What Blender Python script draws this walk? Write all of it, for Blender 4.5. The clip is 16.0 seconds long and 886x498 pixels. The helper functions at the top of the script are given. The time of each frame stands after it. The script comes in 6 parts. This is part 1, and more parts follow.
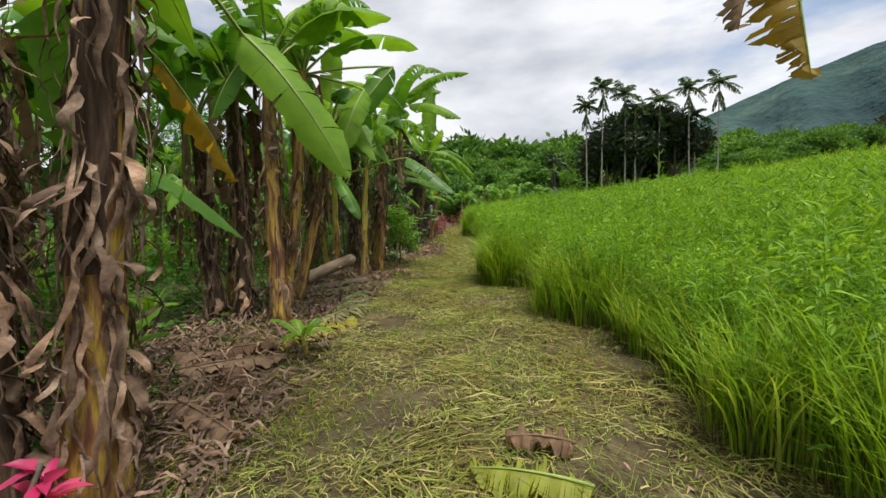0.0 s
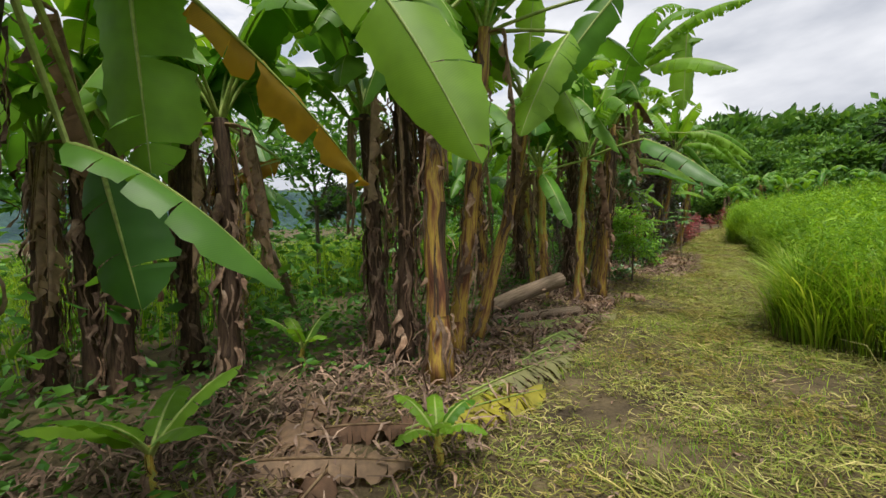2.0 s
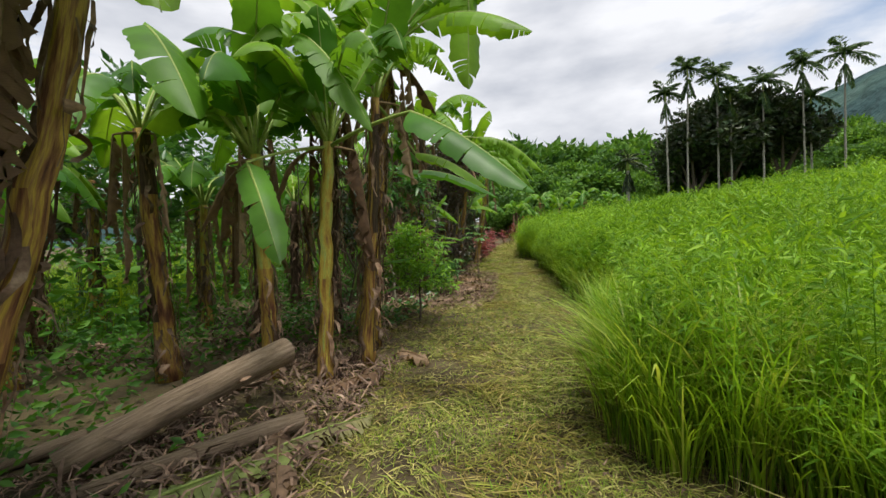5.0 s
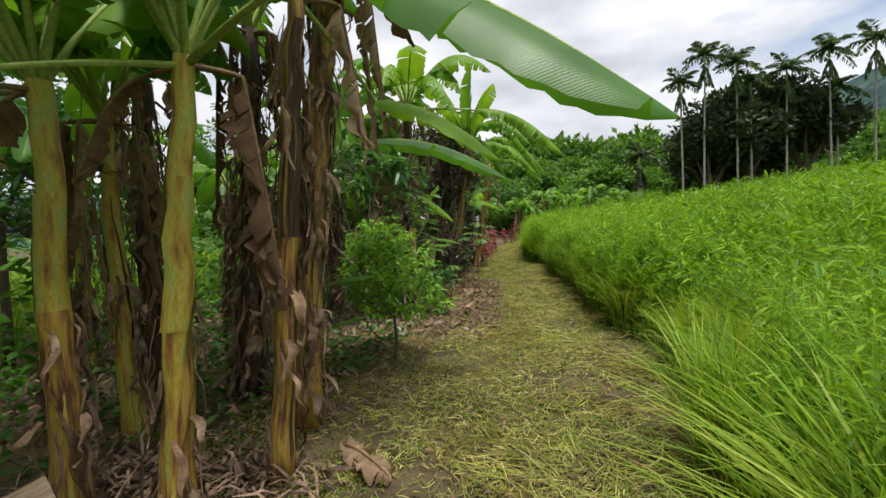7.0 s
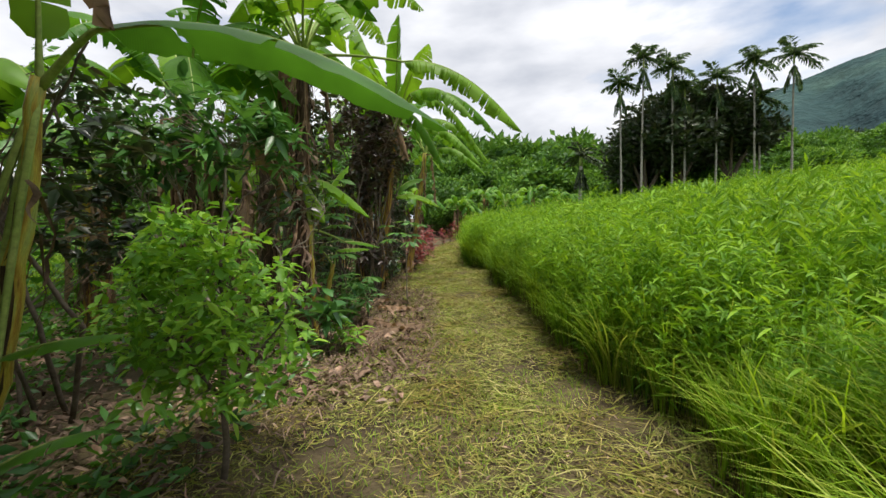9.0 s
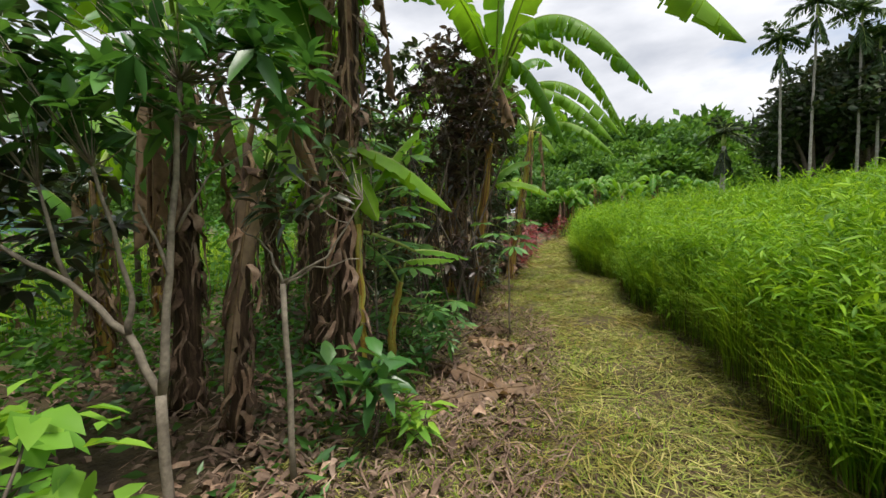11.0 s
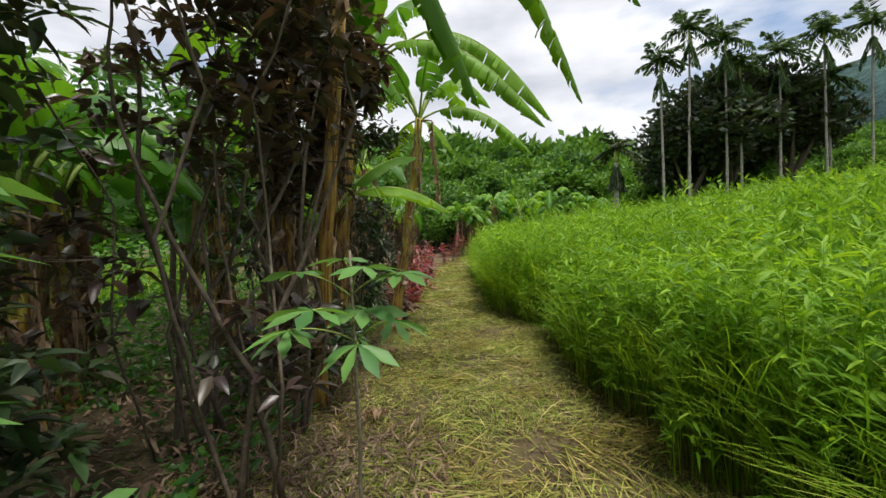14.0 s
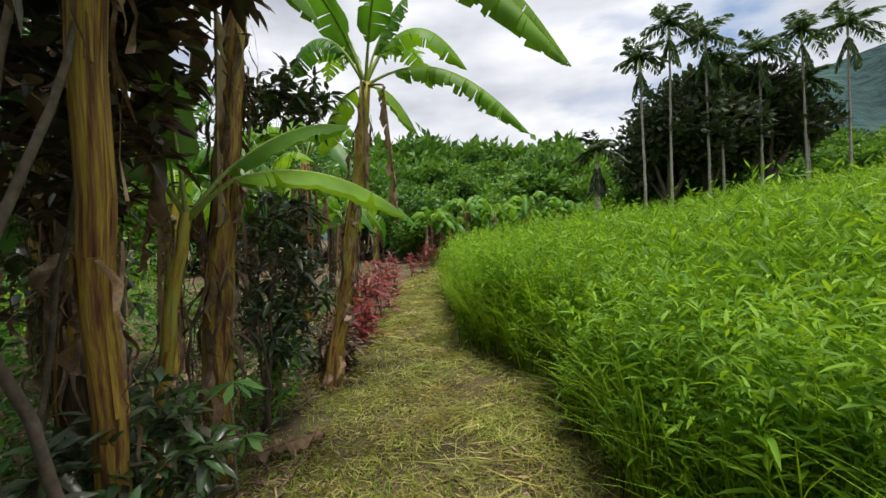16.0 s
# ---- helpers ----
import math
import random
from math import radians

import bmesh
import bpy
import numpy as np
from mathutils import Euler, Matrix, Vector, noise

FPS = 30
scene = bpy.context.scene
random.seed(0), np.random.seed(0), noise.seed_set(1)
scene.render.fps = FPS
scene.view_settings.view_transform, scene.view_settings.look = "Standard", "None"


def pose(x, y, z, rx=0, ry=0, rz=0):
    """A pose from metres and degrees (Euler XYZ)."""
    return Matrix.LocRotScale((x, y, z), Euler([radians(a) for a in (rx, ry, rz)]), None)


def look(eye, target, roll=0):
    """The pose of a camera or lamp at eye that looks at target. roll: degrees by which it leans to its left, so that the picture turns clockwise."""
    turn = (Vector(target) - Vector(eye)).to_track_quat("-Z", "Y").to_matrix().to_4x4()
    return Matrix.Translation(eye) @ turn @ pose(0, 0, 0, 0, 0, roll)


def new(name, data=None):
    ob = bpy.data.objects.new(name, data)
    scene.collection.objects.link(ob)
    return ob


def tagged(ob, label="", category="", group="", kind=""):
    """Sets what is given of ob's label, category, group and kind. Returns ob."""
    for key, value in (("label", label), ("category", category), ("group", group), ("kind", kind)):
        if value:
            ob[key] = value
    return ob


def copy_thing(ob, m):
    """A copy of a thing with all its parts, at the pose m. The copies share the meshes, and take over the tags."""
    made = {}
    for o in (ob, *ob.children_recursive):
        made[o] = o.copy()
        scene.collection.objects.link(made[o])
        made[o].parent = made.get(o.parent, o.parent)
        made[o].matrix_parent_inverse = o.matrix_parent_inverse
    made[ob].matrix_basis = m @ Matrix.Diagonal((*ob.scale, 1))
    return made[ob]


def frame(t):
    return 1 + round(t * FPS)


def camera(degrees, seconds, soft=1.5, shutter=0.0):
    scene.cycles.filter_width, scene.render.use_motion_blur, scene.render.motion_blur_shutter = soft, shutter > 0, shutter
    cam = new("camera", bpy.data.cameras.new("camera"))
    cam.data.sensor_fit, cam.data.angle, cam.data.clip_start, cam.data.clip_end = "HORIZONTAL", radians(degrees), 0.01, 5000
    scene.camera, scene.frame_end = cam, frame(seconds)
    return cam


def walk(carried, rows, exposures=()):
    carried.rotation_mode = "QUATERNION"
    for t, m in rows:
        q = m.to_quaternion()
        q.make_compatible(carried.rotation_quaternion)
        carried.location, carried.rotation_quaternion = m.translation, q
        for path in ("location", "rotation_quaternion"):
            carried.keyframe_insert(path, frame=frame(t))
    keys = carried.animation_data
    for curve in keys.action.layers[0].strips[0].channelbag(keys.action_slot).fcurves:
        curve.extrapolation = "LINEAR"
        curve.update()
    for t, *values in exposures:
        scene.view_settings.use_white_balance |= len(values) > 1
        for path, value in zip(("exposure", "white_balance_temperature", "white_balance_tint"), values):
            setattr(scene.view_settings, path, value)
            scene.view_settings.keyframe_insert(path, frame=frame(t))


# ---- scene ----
cam = camera(93.2, 16.0)
PATH = [
    (0, (-0.154, -0.992, 1.513), (-0.063, 0.969, 1.338), -1.7),
    (0.5, (-0.100, -0.434, 1.560), (-0.013, 1.527, 1.393), -2.8),
    (1, (-0.028, 0.104, 1.575), (-0.155, 2.064, 1.421), -3.2),
    (1.5, (-0.081, 0.650, 1.576), (-0.564, 2.553, 1.416), -2.0),
    (2, (-0.141, 1.167, 1.604), (-1.073, 2.897, 1.473), -2.7),
    (2.5, (-0.177, 1.731, 1.602), (-0.975, 3.527, 1.480), -2.1),
    (3, (-0.159, 2.317, 1.612), (-0.585, 4.236, 1.494), -1.9),
    (3.5, (-0.092, 2.802, 1.628), (-0.090, 4.769, 1.525), -2.4),
    (4, (-0.035, 3.372, 1.594), (0.285, 5.311, 1.478), -2.0),
    (4.5, (0.039, 3.917, 1.635), (0.240, 5.873, 1.514), -3.1),
    (4.7, (0.060, 4.134, 1.633), (0.017, 6.100, 1.525), -3.1),
    (6.8, (0.009, 6.488, 1.604), (-0.274, 8.434, 1.503), -2.8),
    (7, (0.061, 6.726, 1.629), (-0.066, 8.688, 1.516), -2.8),
    (7.5, (0.211, 7.276, 1.645), (0.280, 9.242, 1.539), -2.1),
    (8, (0.263, 7.854, 1.577), (0.378, 9.819, 1.478), -1.4),
    (8.2, (0.305, 8.084, 1.587), (0.465, 10.045, 1.485), -1.6),
    (10.3, (0.299, 10.448, 1.611), (0.427, 12.437, 1.441), -1.0),
    (10.5, (0.276, 10.710, 1.623), (0.308, 12.704, 1.472), -1.2),
    (11, (0.222, 11.300, 1.626), (-0.080, 13.272, 1.481), -1.8),
    (11.5, (0.158, 11.839, 1.630), (-0.447, 13.741, 1.502), -1.8),
    (12, (0.168, 12.420, 1.644), (-0.393, 14.335, 1.518), -2.7),
    (12.5, (0.286, 12.975, 1.658), (-0.036, 14.945, 1.523), -3.4),
    (13, (0.340, 13.574, 1.653), (0.283, 15.571, 1.567), -1.9),
    (13.5, (0.440, 14.156, 1.665), (0.594, 16.148, 1.576), -2.3),
    (14, (0.538, 14.665, 1.749), (0.717, 16.655, 1.666), -2.4),
    (14.5, (0.616, 15.168, 1.779), (0.862, 17.152, 1.717), -2.2),
    (15, (0.733, 15.641, 1.799), (1.012, 17.620, 1.736), -2.4),
    (15.5, (0.791, 16.170, 1.783), (1.077, 18.149, 1.714), -1.5),
    (16, (0.885, 16.790, 1.811), (1.203, 18.763, 1.754), -2.8),
]
EXPOSURE = 0.17
walk(cam, [(t, look(eye, target, roll)) for t, eye, target, roll in PATH], [(0.0, EXPOSURE), (4.7, EXPOSURE), (7.0, EXPOSURE + 0.06), (10.5, EXPOSURE + 0.13), (13.5, EXPOSURE + 0.13), (16.0, EXPOSURE + 0.05)])

# ---- sky and sun ----
SUN_EL, SUN_AZ = radians(75), radians(138)      # azimuth from +y towards +x
world = bpy.data.worlds.new("sky")
scene.world = world
world.use_nodes = True
wn, wl = world.node_tree.nodes, world.node_tree.links
wn.clear()
w_out = wn.new("ShaderNodeOutputWorld")
w_bg = wn.new("ShaderNodeBackground")
w_sky = wn.new("ShaderNodeTexSky")
w_sky.sky_type, w_sky.sun_disc = "NISHITA", False
w_sky.sun_elevation, w_sky.sun_rotation = SUN_EL, SUN_AZ
w_scale = wn.new("ShaderNodeVectorMath"); w_scale.operation = "SCALE"; w_scale.inputs["Scale"].default_value = 0.13
wl.new(w_sky.outputs["Color"], w_scale.inputs[0])
w_geo = wn.new("ShaderNodeTexCoord")
w_map = wn.new("ShaderNodeMapping"); w_map.inputs["Scale"].default_value = (1.0, 1.0, 2.6)
w_noise = wn.new("ShaderNodeTexNoise")
w_noise.inputs["Scale"].default_value, w_noise.inputs["Detail"].default_value, w_noise.inputs["Roughness"].default_value = 2.1, 7.0, 0.52
w_cover = wn.new("ShaderNodeValToRGB")
w_cover.color_ramp.elements[0].position, w_cover.color_ramp.elements[1].position = 0.27, 0.42
w_noise2 = wn.new("ShaderNodeTexNoise")
w_noise2.inputs["Scale"].default_value, w_noise2.inputs["Detail"].default_value = 3.3, 6.0
w_shade = wn.new("ShaderNodeValToRGB")
w_shade.color_ramp.elements[0].position, w_shade.color_ramp.elements[1].position = 0.3, 0.62
w_shade.color_ramp.elements[0].color = (0.44, 0.47, 0.54, 1)
w_shade.color_ramp.elements[1].color = (0.86, 0.87, 0.91, 1)
w_mix = wn.new("ShaderNodeMix"); w_mix.data_type = "RGBA"
wl.new(w_geo.outputs["Generated"], w_map.inputs["Vector"])
wl.new(w_map.outputs["Vector"], w_noise.inputs["Vector"])
wl.new(w_map.outputs["Vector"], w_noise2.inputs["Vector"])
wl.new(w_noise.outputs["Fac"], w_cover.inputs["Fac"])
wl.new(w_noise2.outputs["Fac"], w_shade.inputs["Fac"])
wl.new(w_cover.outputs["Color"], w_mix.inputs["Factor"])
wl.new(w_scale.outputs["Vector"], w_mix.inputs["A"])
wl.new(w_shade.outputs["Color"], w_mix.inputs["B"])
wl.new(w_mix.outputs["Result"], w_bg.inputs["Color"])
w_bg.inputs["Strength"].default_value = 1.0
wl.new(w_bg.outputs["Background"], w_out.inputs["Surface"])

sun_data = bpy.data.lights.new("sun", "SUN")
sun_data.energy, sun_data.angle, sun_data.color = 3.9, radians(18), (1.0, 0.96, 0.88)
sun = new("sun", sun_data)
sun_way = Vector((math.sin(SUN_AZ) * math.cos(SUN_EL), math.cos(SUN_AZ) * math.cos(SUN_EL), math.sin(SUN_EL)))
sun.matrix_world = look(sun_way * 60, (0, 0, 0))


# ---- materials ----
def node_mat(name):
    m = bpy.data.materials.new(name)
    m.use_nodes = True
    n, l = m.node_tree.nodes, m.node_tree.links
    n.clear()
    return m, n, l, n.new("ShaderNodeOutputMaterial")


def ramp(n, stops):
    r = n.new("ShaderNodeValToRGB")
    e = r.color_ramp.elements
    while len(e) < len(stops):
        e.new(0.5)
    for k, (p, c) in zip(e, stops):
        k.position, k.color = p, (*c, 1)
    return r


def noise_of(n, l, scale, detail=4.0, stretch=None, coords="Object", rough=0.55):
    t = n.new("ShaderNodeTexNoise")
    t.inputs["Scale"].default_value, t.inputs["Detail"].default_value, t.inputs["Roughness"].default_value = scale, detail, rough
    c = n.new("ShaderNodeTexCoord")
    if stretch:
        mp = n.new("ShaderNodeMapping")
        mp.inputs["Scale"].default_value = stretch
        l.new(c.outputs[coords], mp.inputs["Vector"])
        l.new(mp.outputs["Vector"], t.inputs["Vector"])
    else:
        l.new(c.outputs[coords], t.inputs["Vector"])
    return t


def blend(n, l, kind, fac, a, b):
    x = n.new("ShaderNodeMix")
    x.data_type, x.blend_type = "RGBA", kind
    for socket, v in ((x.inputs["Factor"], fac), (x.inputs["A"], a), (x.inputs["B"], b)):
        if isinstance(v, (int, float)):
            socket.default_value = v
        elif isinstance(v, tuple):
            socket.default_value = (*v, 1)
        else:
            l.new(v, socket)
    return x.outputs["Result"]


def foliage(name, colours, rough=0.5, through_light=0.35, spot=6.0, island=True, veins=False, spec=0.35, vary=0.0, patch=None):
    """Leaves: colours run over the pieces by chance; light passes through them in part."""
    m, n, l, out = node_mat(name)
    if island:
        g = n.new("ShaderNodeNewGeometry"); pick = g.outputs["Random Per Island"]
    else:
        g = n.new("ShaderNodeObjectInfo"); pick = g.outputs["Random"]
    k = len(colours)
    r = ramp(n, [(i / max(1, k - 1), c) for i, c in enumerate(colours)])
    l.new(pick, r.inputs["Fac"])
    t = noise_of(n, l, spot, 3.0)
    shade = ramp(n, [(0.3, (0.62, 0.62, 0.6)), (0.7, (1.18, 1.15, 1.0))])
    l.new(t.outputs["Fac"], shade.inputs["Fac"])
    col = blend(n, l, "MULTIPLY", 0.8, r.outputs["Color"], shade.outputs["Color"])
    if island:
        oi = n.new("ShaderNodeObjectInfo")
        each = ramp(n, [(0.0, (0.68, 0.74, 0.8)), (0.5, (1.0, 1.0, 1.0)), (1.0, (1.3, 1.2, 1.0))])
        l.new(oi.outputs["Random"], each.inputs["Fac"])
        col = blend(n, l, "MULTIPLY", vary, col, each.outputs["Color"])
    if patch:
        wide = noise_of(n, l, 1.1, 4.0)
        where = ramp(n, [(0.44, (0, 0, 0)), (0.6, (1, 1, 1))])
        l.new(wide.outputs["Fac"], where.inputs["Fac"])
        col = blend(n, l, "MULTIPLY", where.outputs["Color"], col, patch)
    p = n.new("ShaderNodeBsdfPrincipled")
    p.inputs["Roughness"].default_value = rough
    p.inputs["Specular IOR Level"].default_value = spec
    if veins:
        uv = n.new("ShaderNodeTexCoord")
        wv = n.new("ShaderNodeTexWave")
        wv.wave_type, wv.bands_direction = "BANDS", "X"
        wv.inputs["Scale"].default_value, wv.inputs["Distortion"].default_value, wv.inputs["Detail"].default_value = 38.0, 2.5, 3.0
        l.new(uv.outputs["UV"], wv.inputs["Vector"])
        vr = ramp(n, [(0.0, (0.93, 0.94, 0.92)), (1.0, (1.05, 1.04, 1.03))])
        l.new(wv.outputs["Fac"], vr.inputs["Fac"])
        col = blend(n, l, "MULTIPLY", 1.0, col, vr.outputs["Color"])
        bp = n.new("ShaderNodeBump")
        bp.inputs["Strength"].default_value, bp.inputs["Distance"].default_value = 0.07, 0.01
        l.new(wv.outputs["Fac"], bp.inputs["Height"])
        l.new(bp.outputs["Normal"], p.inputs["Normal"])
    l.new(col, p.inputs["Base Color"])
    tr = n.new("ShaderNodeBsdfTranslucent")
    l.new(blend(n, l, "MULTIPLY", 1.0, col, (1.5, 1.35, 0.7)), tr.inputs["Color"])
    mx = n.new("ShaderNodeMixShader")
    mx.inputs[0].default_value = through_light
    l.new(p.outputs[0], mx.inputs[1]); l.new(tr.outputs[0], mx.inputs[2])
    l.new(mx.outputs[0], out.inputs["Surface"])
    return m


def surface(name, stops, scale=8.0, rough=0.85, stretch=None, coords="Object", bump=0.5, distance=0.02, fine=40.0, island=False):
    """Bark, soil, dry sheath: noise at two scales and fine relief."""
    m, n, l, out = node_mat(name)
    t = noise_of(n, l, scale, 6.0, stretch, coords)
    r = ramp(n, stops)
    l.new(t.outputs["Fac"], r.inputs["Fac"])
    col = r.outputs["Color"]
    if island:
        g = n.new("ShaderNodeNewGeometry")
        rr = ramp(n, [(0.0, (0.45, 0.42, 0.4)), (0.6, (1.0, 1.0, 1.0)), (1.0, (1.7, 1.6, 1.5))])
        l.new(g.outputs["Random Per Island"], rr.inputs["Fac"])
        col = blend(n, l, "MULTIPLY", 1.0, col, rr.outputs["Color"])
    t2 = noise_of(n, l, fine, 4.0, stretch, coords)
    r2 = ramp(n, [(0.25, (0.6, 0.6, 0.6)), (0.75, (1.25, 1.25, 1.25))])
    l.new(t2.outputs["Fac"], r2.inputs["Fac"])
    col = blend(n, l, "MULTIPLY", 0.8, col, r2.outputs["Color"])
    p = n.new("ShaderNodeBsdfPrincipled")
    p.inputs["Roughness"].default_value = rough
    p.inputs["Specular IOR Level"].default_value = 0.25
    l.new(col, p.inputs["Base Color"])
    b = n.new("ShaderNodeBump")
    b.inputs["Strength"].default_value, b.inputs["Distance"].default_value = bump, distance
    l.new(t2.outputs["Fac"], b.inputs["Height"])
    l.new(b.outputs["Normal"], p.inputs["Normal"])
    l.new(p.outputs[0], out.inputs["Surface"])
    return m


M_BANANA = foliage("banana_leaf_green", [(0.08, 0.22, 0.02), (0.15, 0.33, 0.025), (0.2, 0.38, 0.03)], 0.48, 0.45, 3.0, False, True, 0.28)
M_BANANA_DEEP = foliage("banana_leaf_deep", [(0.06, 0.19, 0.025), (0.11, 0.28, 0.03)], 0.42, 0.42, 3.0, False, True, 0.4)
M_YELLOW = foliage("banana_leaf_yellow", [(0.42, 0.27, 0.03), (0.36, 0.2, 0.03), (0.3, 0.28, 0.04)], 0.6, 0.4, 5.0, False, True)
M_YELLOWGREEN = foliage("banana_leaf_yellow_green", [(0.4, 0.34, 0.04), (0.3, 0.34, 0.05), (0.36, 0.28, 0.04)], 0.6, 0.35, 7.0, False, True)
M_PALEGREEN = foliage("banana_leaf_wilted", [(0.2, 0.27, 0.08), (0.32, 0.35, 0.14), (0.26, 0.25, 0.12)], 0.6, 0.3, 7.0, False, True)
M_DRYLEAF = foliage("dry_leaf", [(0.2, 0.125, 0.085), (0.4, 0.29, 0.21), (0.12, 0.07, 0.05), (0.3, 0.2, 0.14)], 0.85, 0.2, 14.0, False, True, 0.1)
M_MIDRIB = surface("midrib", [(0.3, (0.2, 0.3, 0.06)), (0.7, (0.36, 0.42, 0.12))], 6.0, 0.5, bump=0.1)
M_MIDRIB_DRY = surface("midrib_dry", [(0.3, (0.14, 0.09, 0.05)), (0.7, (0.3, 0.2, 0.11))], 6.0, 0.8, bump=0.2)
M_STEM = surface("pseudostem", [(0.25, (0.04, 0.018, 0.012)), (0.38, (0.15, 0.06, 0.035)), (0.48, (0.32, 0.17, 0.06)), (0.57, (0.5, 0.34, 0.06)), (0.66, (0.33, 0.19, 0.075)), (0.78, (0.12, 0.05, 0.035))], 4.0, 0.5, (3.2, 0.7, 1.0), "UV", 0.45, 0.012, 20.0)
M_STEM_FRESH = surface("pseudostem_fresh", [(0.3, (0.2, 0.09, 0.035)), (0.42, (0.4, 0.25, 0.045)), (0.52, (0.5, 0.4, 0.07)), (0.62, (0.36, 0.4, 0.1)), (0.75, (0.42, 0.46, 0.16))], 2.5, 0.45, (3.0, 1.3, 1.0), "UV", 0.4, 0.01, 22.0)
M_STEM_DARK = surface("pseudostem_dark", [(0.25, (0.02, 0.014, 0.01)), (0.5, (0.075, 0.045, 0.028)), (0.75, (0.15, 0.1, 0.06))], 5.0, 0.7, (6.0, 1.1, 1.0), "UV", 0.5, 0.012, 22.0)
M_SHEATH = surface("dry_sheath", [(0.25, (0.055, 0.032, 0.022)), (0.5, (0.21, 0.135, 0.09)), (0.8, (0.46, 0.35, 0.26))], 9.0, 0.85, None, "Object", 0.4, 0.01, 60.0, True)
M_LITTER = surface("leaf_litter", [(0.25, (0.07, 0.042, 0.03)), (0.5, (0.21, 0.14, 0.1)), (0.8, (0.42, 0.32, 0.25))], 9.0, 0.9, None, "Object", 0.4, 0.01, 60.0, True)
M_LOG = surface("log", [(0.25, (0.1, 0.07, 0.05)), (0.5, (0.25, 0.18, 0.12)), (0.8, (0.38, 0.3, 0.22))], 4.0, 0.85, (8.0, 1.0, 1.0), "UV", 0.6, 0.015, 22.0)
M_BARK = surface("bark_pale", [(0.25, (0.16, 0.13, 0.1)), (0.6, (0.32, 0.27, 0.21)), (0.85, (0.42, 0.37, 0.31))], 12.0, 0.85, bump=0.4, distance=0.006)
M_BARK_DARK = surface("bark_dark", [(0.25, (0.06, 0.045, 0.035)), (0.6, (0.14, 0.11, 0.085)), (0.85, (0.24, 0.2, 0.16))], 12.0, 0.85, bump=0.5, distance=0.008)
M_PALM_TRUNK = surface("palm_trunk", [(0.25, (0.2, 0.18, 0.15)), (0.6, (0.36, 0.34, 0.3)), (0.85, (0.45, 0.44, 0.4))], 5.0, 0.85, (1.0, 1.0, 3.0), bump=0.3)
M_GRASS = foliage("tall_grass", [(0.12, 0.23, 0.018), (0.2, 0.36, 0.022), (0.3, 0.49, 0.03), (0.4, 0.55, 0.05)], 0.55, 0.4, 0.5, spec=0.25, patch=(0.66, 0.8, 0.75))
M_GRASS_Y = foliage("edge_grass", [(0.2, 0.33, 0.03), (0.33, 0.47, 0.05), (0.46, 0.52, 0.12)], 0.4, 0.4, 0.8)
M_WEED = foliage("field_weed", [(0.09, 0.22, 0.018), (0.18, 0.36, 0.025), (0.3, 0.5, 0.04)], 0.5, 0.42, 2.0, spec=0.25)
M_STRAW = foliage("cut_grass", [(0.16, 0.17, 0.035), (0.36, 0.34, 0.1), (0.56, 0.5, 0.22), (0.24, 0.32, 0.055), (0.14, 0.1, 0.05), (0.36, 0.41, 0.09), (0.13, 0.2, 0.03), (0.24, 0.19, 0.1)], 0.7, 0.15, 2.6, spec=0.2, patch=(0.8, 0.7, 0.6))
# Stalk browns kept dark so they also carry the shade under the field grass.
M_STALK_SHADE = foliage("shade_dark_stalk", [(0.05, 0.035, 0.02), (0.12, 0.09, 0.045), (0.07, 0.08, 0.025), (0.2, 0.155, 0.085)], 0.7, 0.15, 2.0, spec=0.2)
M_UNDER = foliage("undergrowth", [(0.04, 0.13, 0.018), (0.07, 0.21, 0.025), (0.14, 0.32, 0.035)], 0.5, 0.35, 1.5)
M_SHRUB = foliage("bright_shrub", [(0.12, 0.29, 0.035), (0.2, 0.42, 0.05), (0.33, 0.55, 0.07)], 0.5, 0.4, 3.0)
M_DARKLEAF = foliage("dark_leaf", [(0.03, 0.055, 0.025), (0.045, 0.085, 0.035), (0.065, 0.06, 0.045), (0.06, 0.14, 0.04)], 0.33, 0.2, 3.0, spec=0.55)
M_BRONZE = foliage("bronze_leaf", [(0.045, 0.03, 0.032), (0.08, 0.05, 0.05), (0.05, 0.065, 0.035), (0.12, 0.07, 0.06)], 0.35, 0.22, 3.0, spec=0.55)
M_MIDLEAF = foliage("mid_leaf", [(0.04, 0.13, 0.035), (0.07, 0.2, 0.045), (0.11, 0.26, 0.06)], 0.35, 0.3, 3.0, spec=0.55)
M_CASSAVA = foliage("cassava_leaf", [(0.06, 0.17, 0.055), (0.11, 0.27, 0.085), (0.16, 0.33, 0.09)], 0.45, 0.35, 3.0)
M_RED = foliage("red_leaf", [(0.22, 0.03, 0.05), (0.36, 0.08, 0.11), (0.12, 0.03, 0.04), (0.45, 0.22, 0.22)], 0.45, 0.35, 4.0)
M_PINK = foliage("pink_leaf", [(0.55, 0.03, 0.16), (0.62, 0.08, 0.2)], 0.45, 0.35, 4.0)
M_FOREST = foliage("forest_leaf", [(0.05, 0.13, 0.025), (0.08, 0.2, 0.03), (0.12, 0.27, 0.04), (0.17, 0.32, 0.06)], 0.5, 0.3, 0.35, vary=1.0)
M_FOREST_DARK = foliage("forest_leaf_dark", [(0.022, 0.042, 0.02), (0.035, 0.07, 0.026), (0.055, 0.062, 0.038), (0.06, 0.1, 0.035)], 0.4, 0.2, 0.5)
M_FROND = foliage("palm_frond", [(0.03, 0.07, 0.028), (0.06, 0.13, 0.04), (0.11, 0.18, 0.06)], 0.42, 0.3, 1.0)
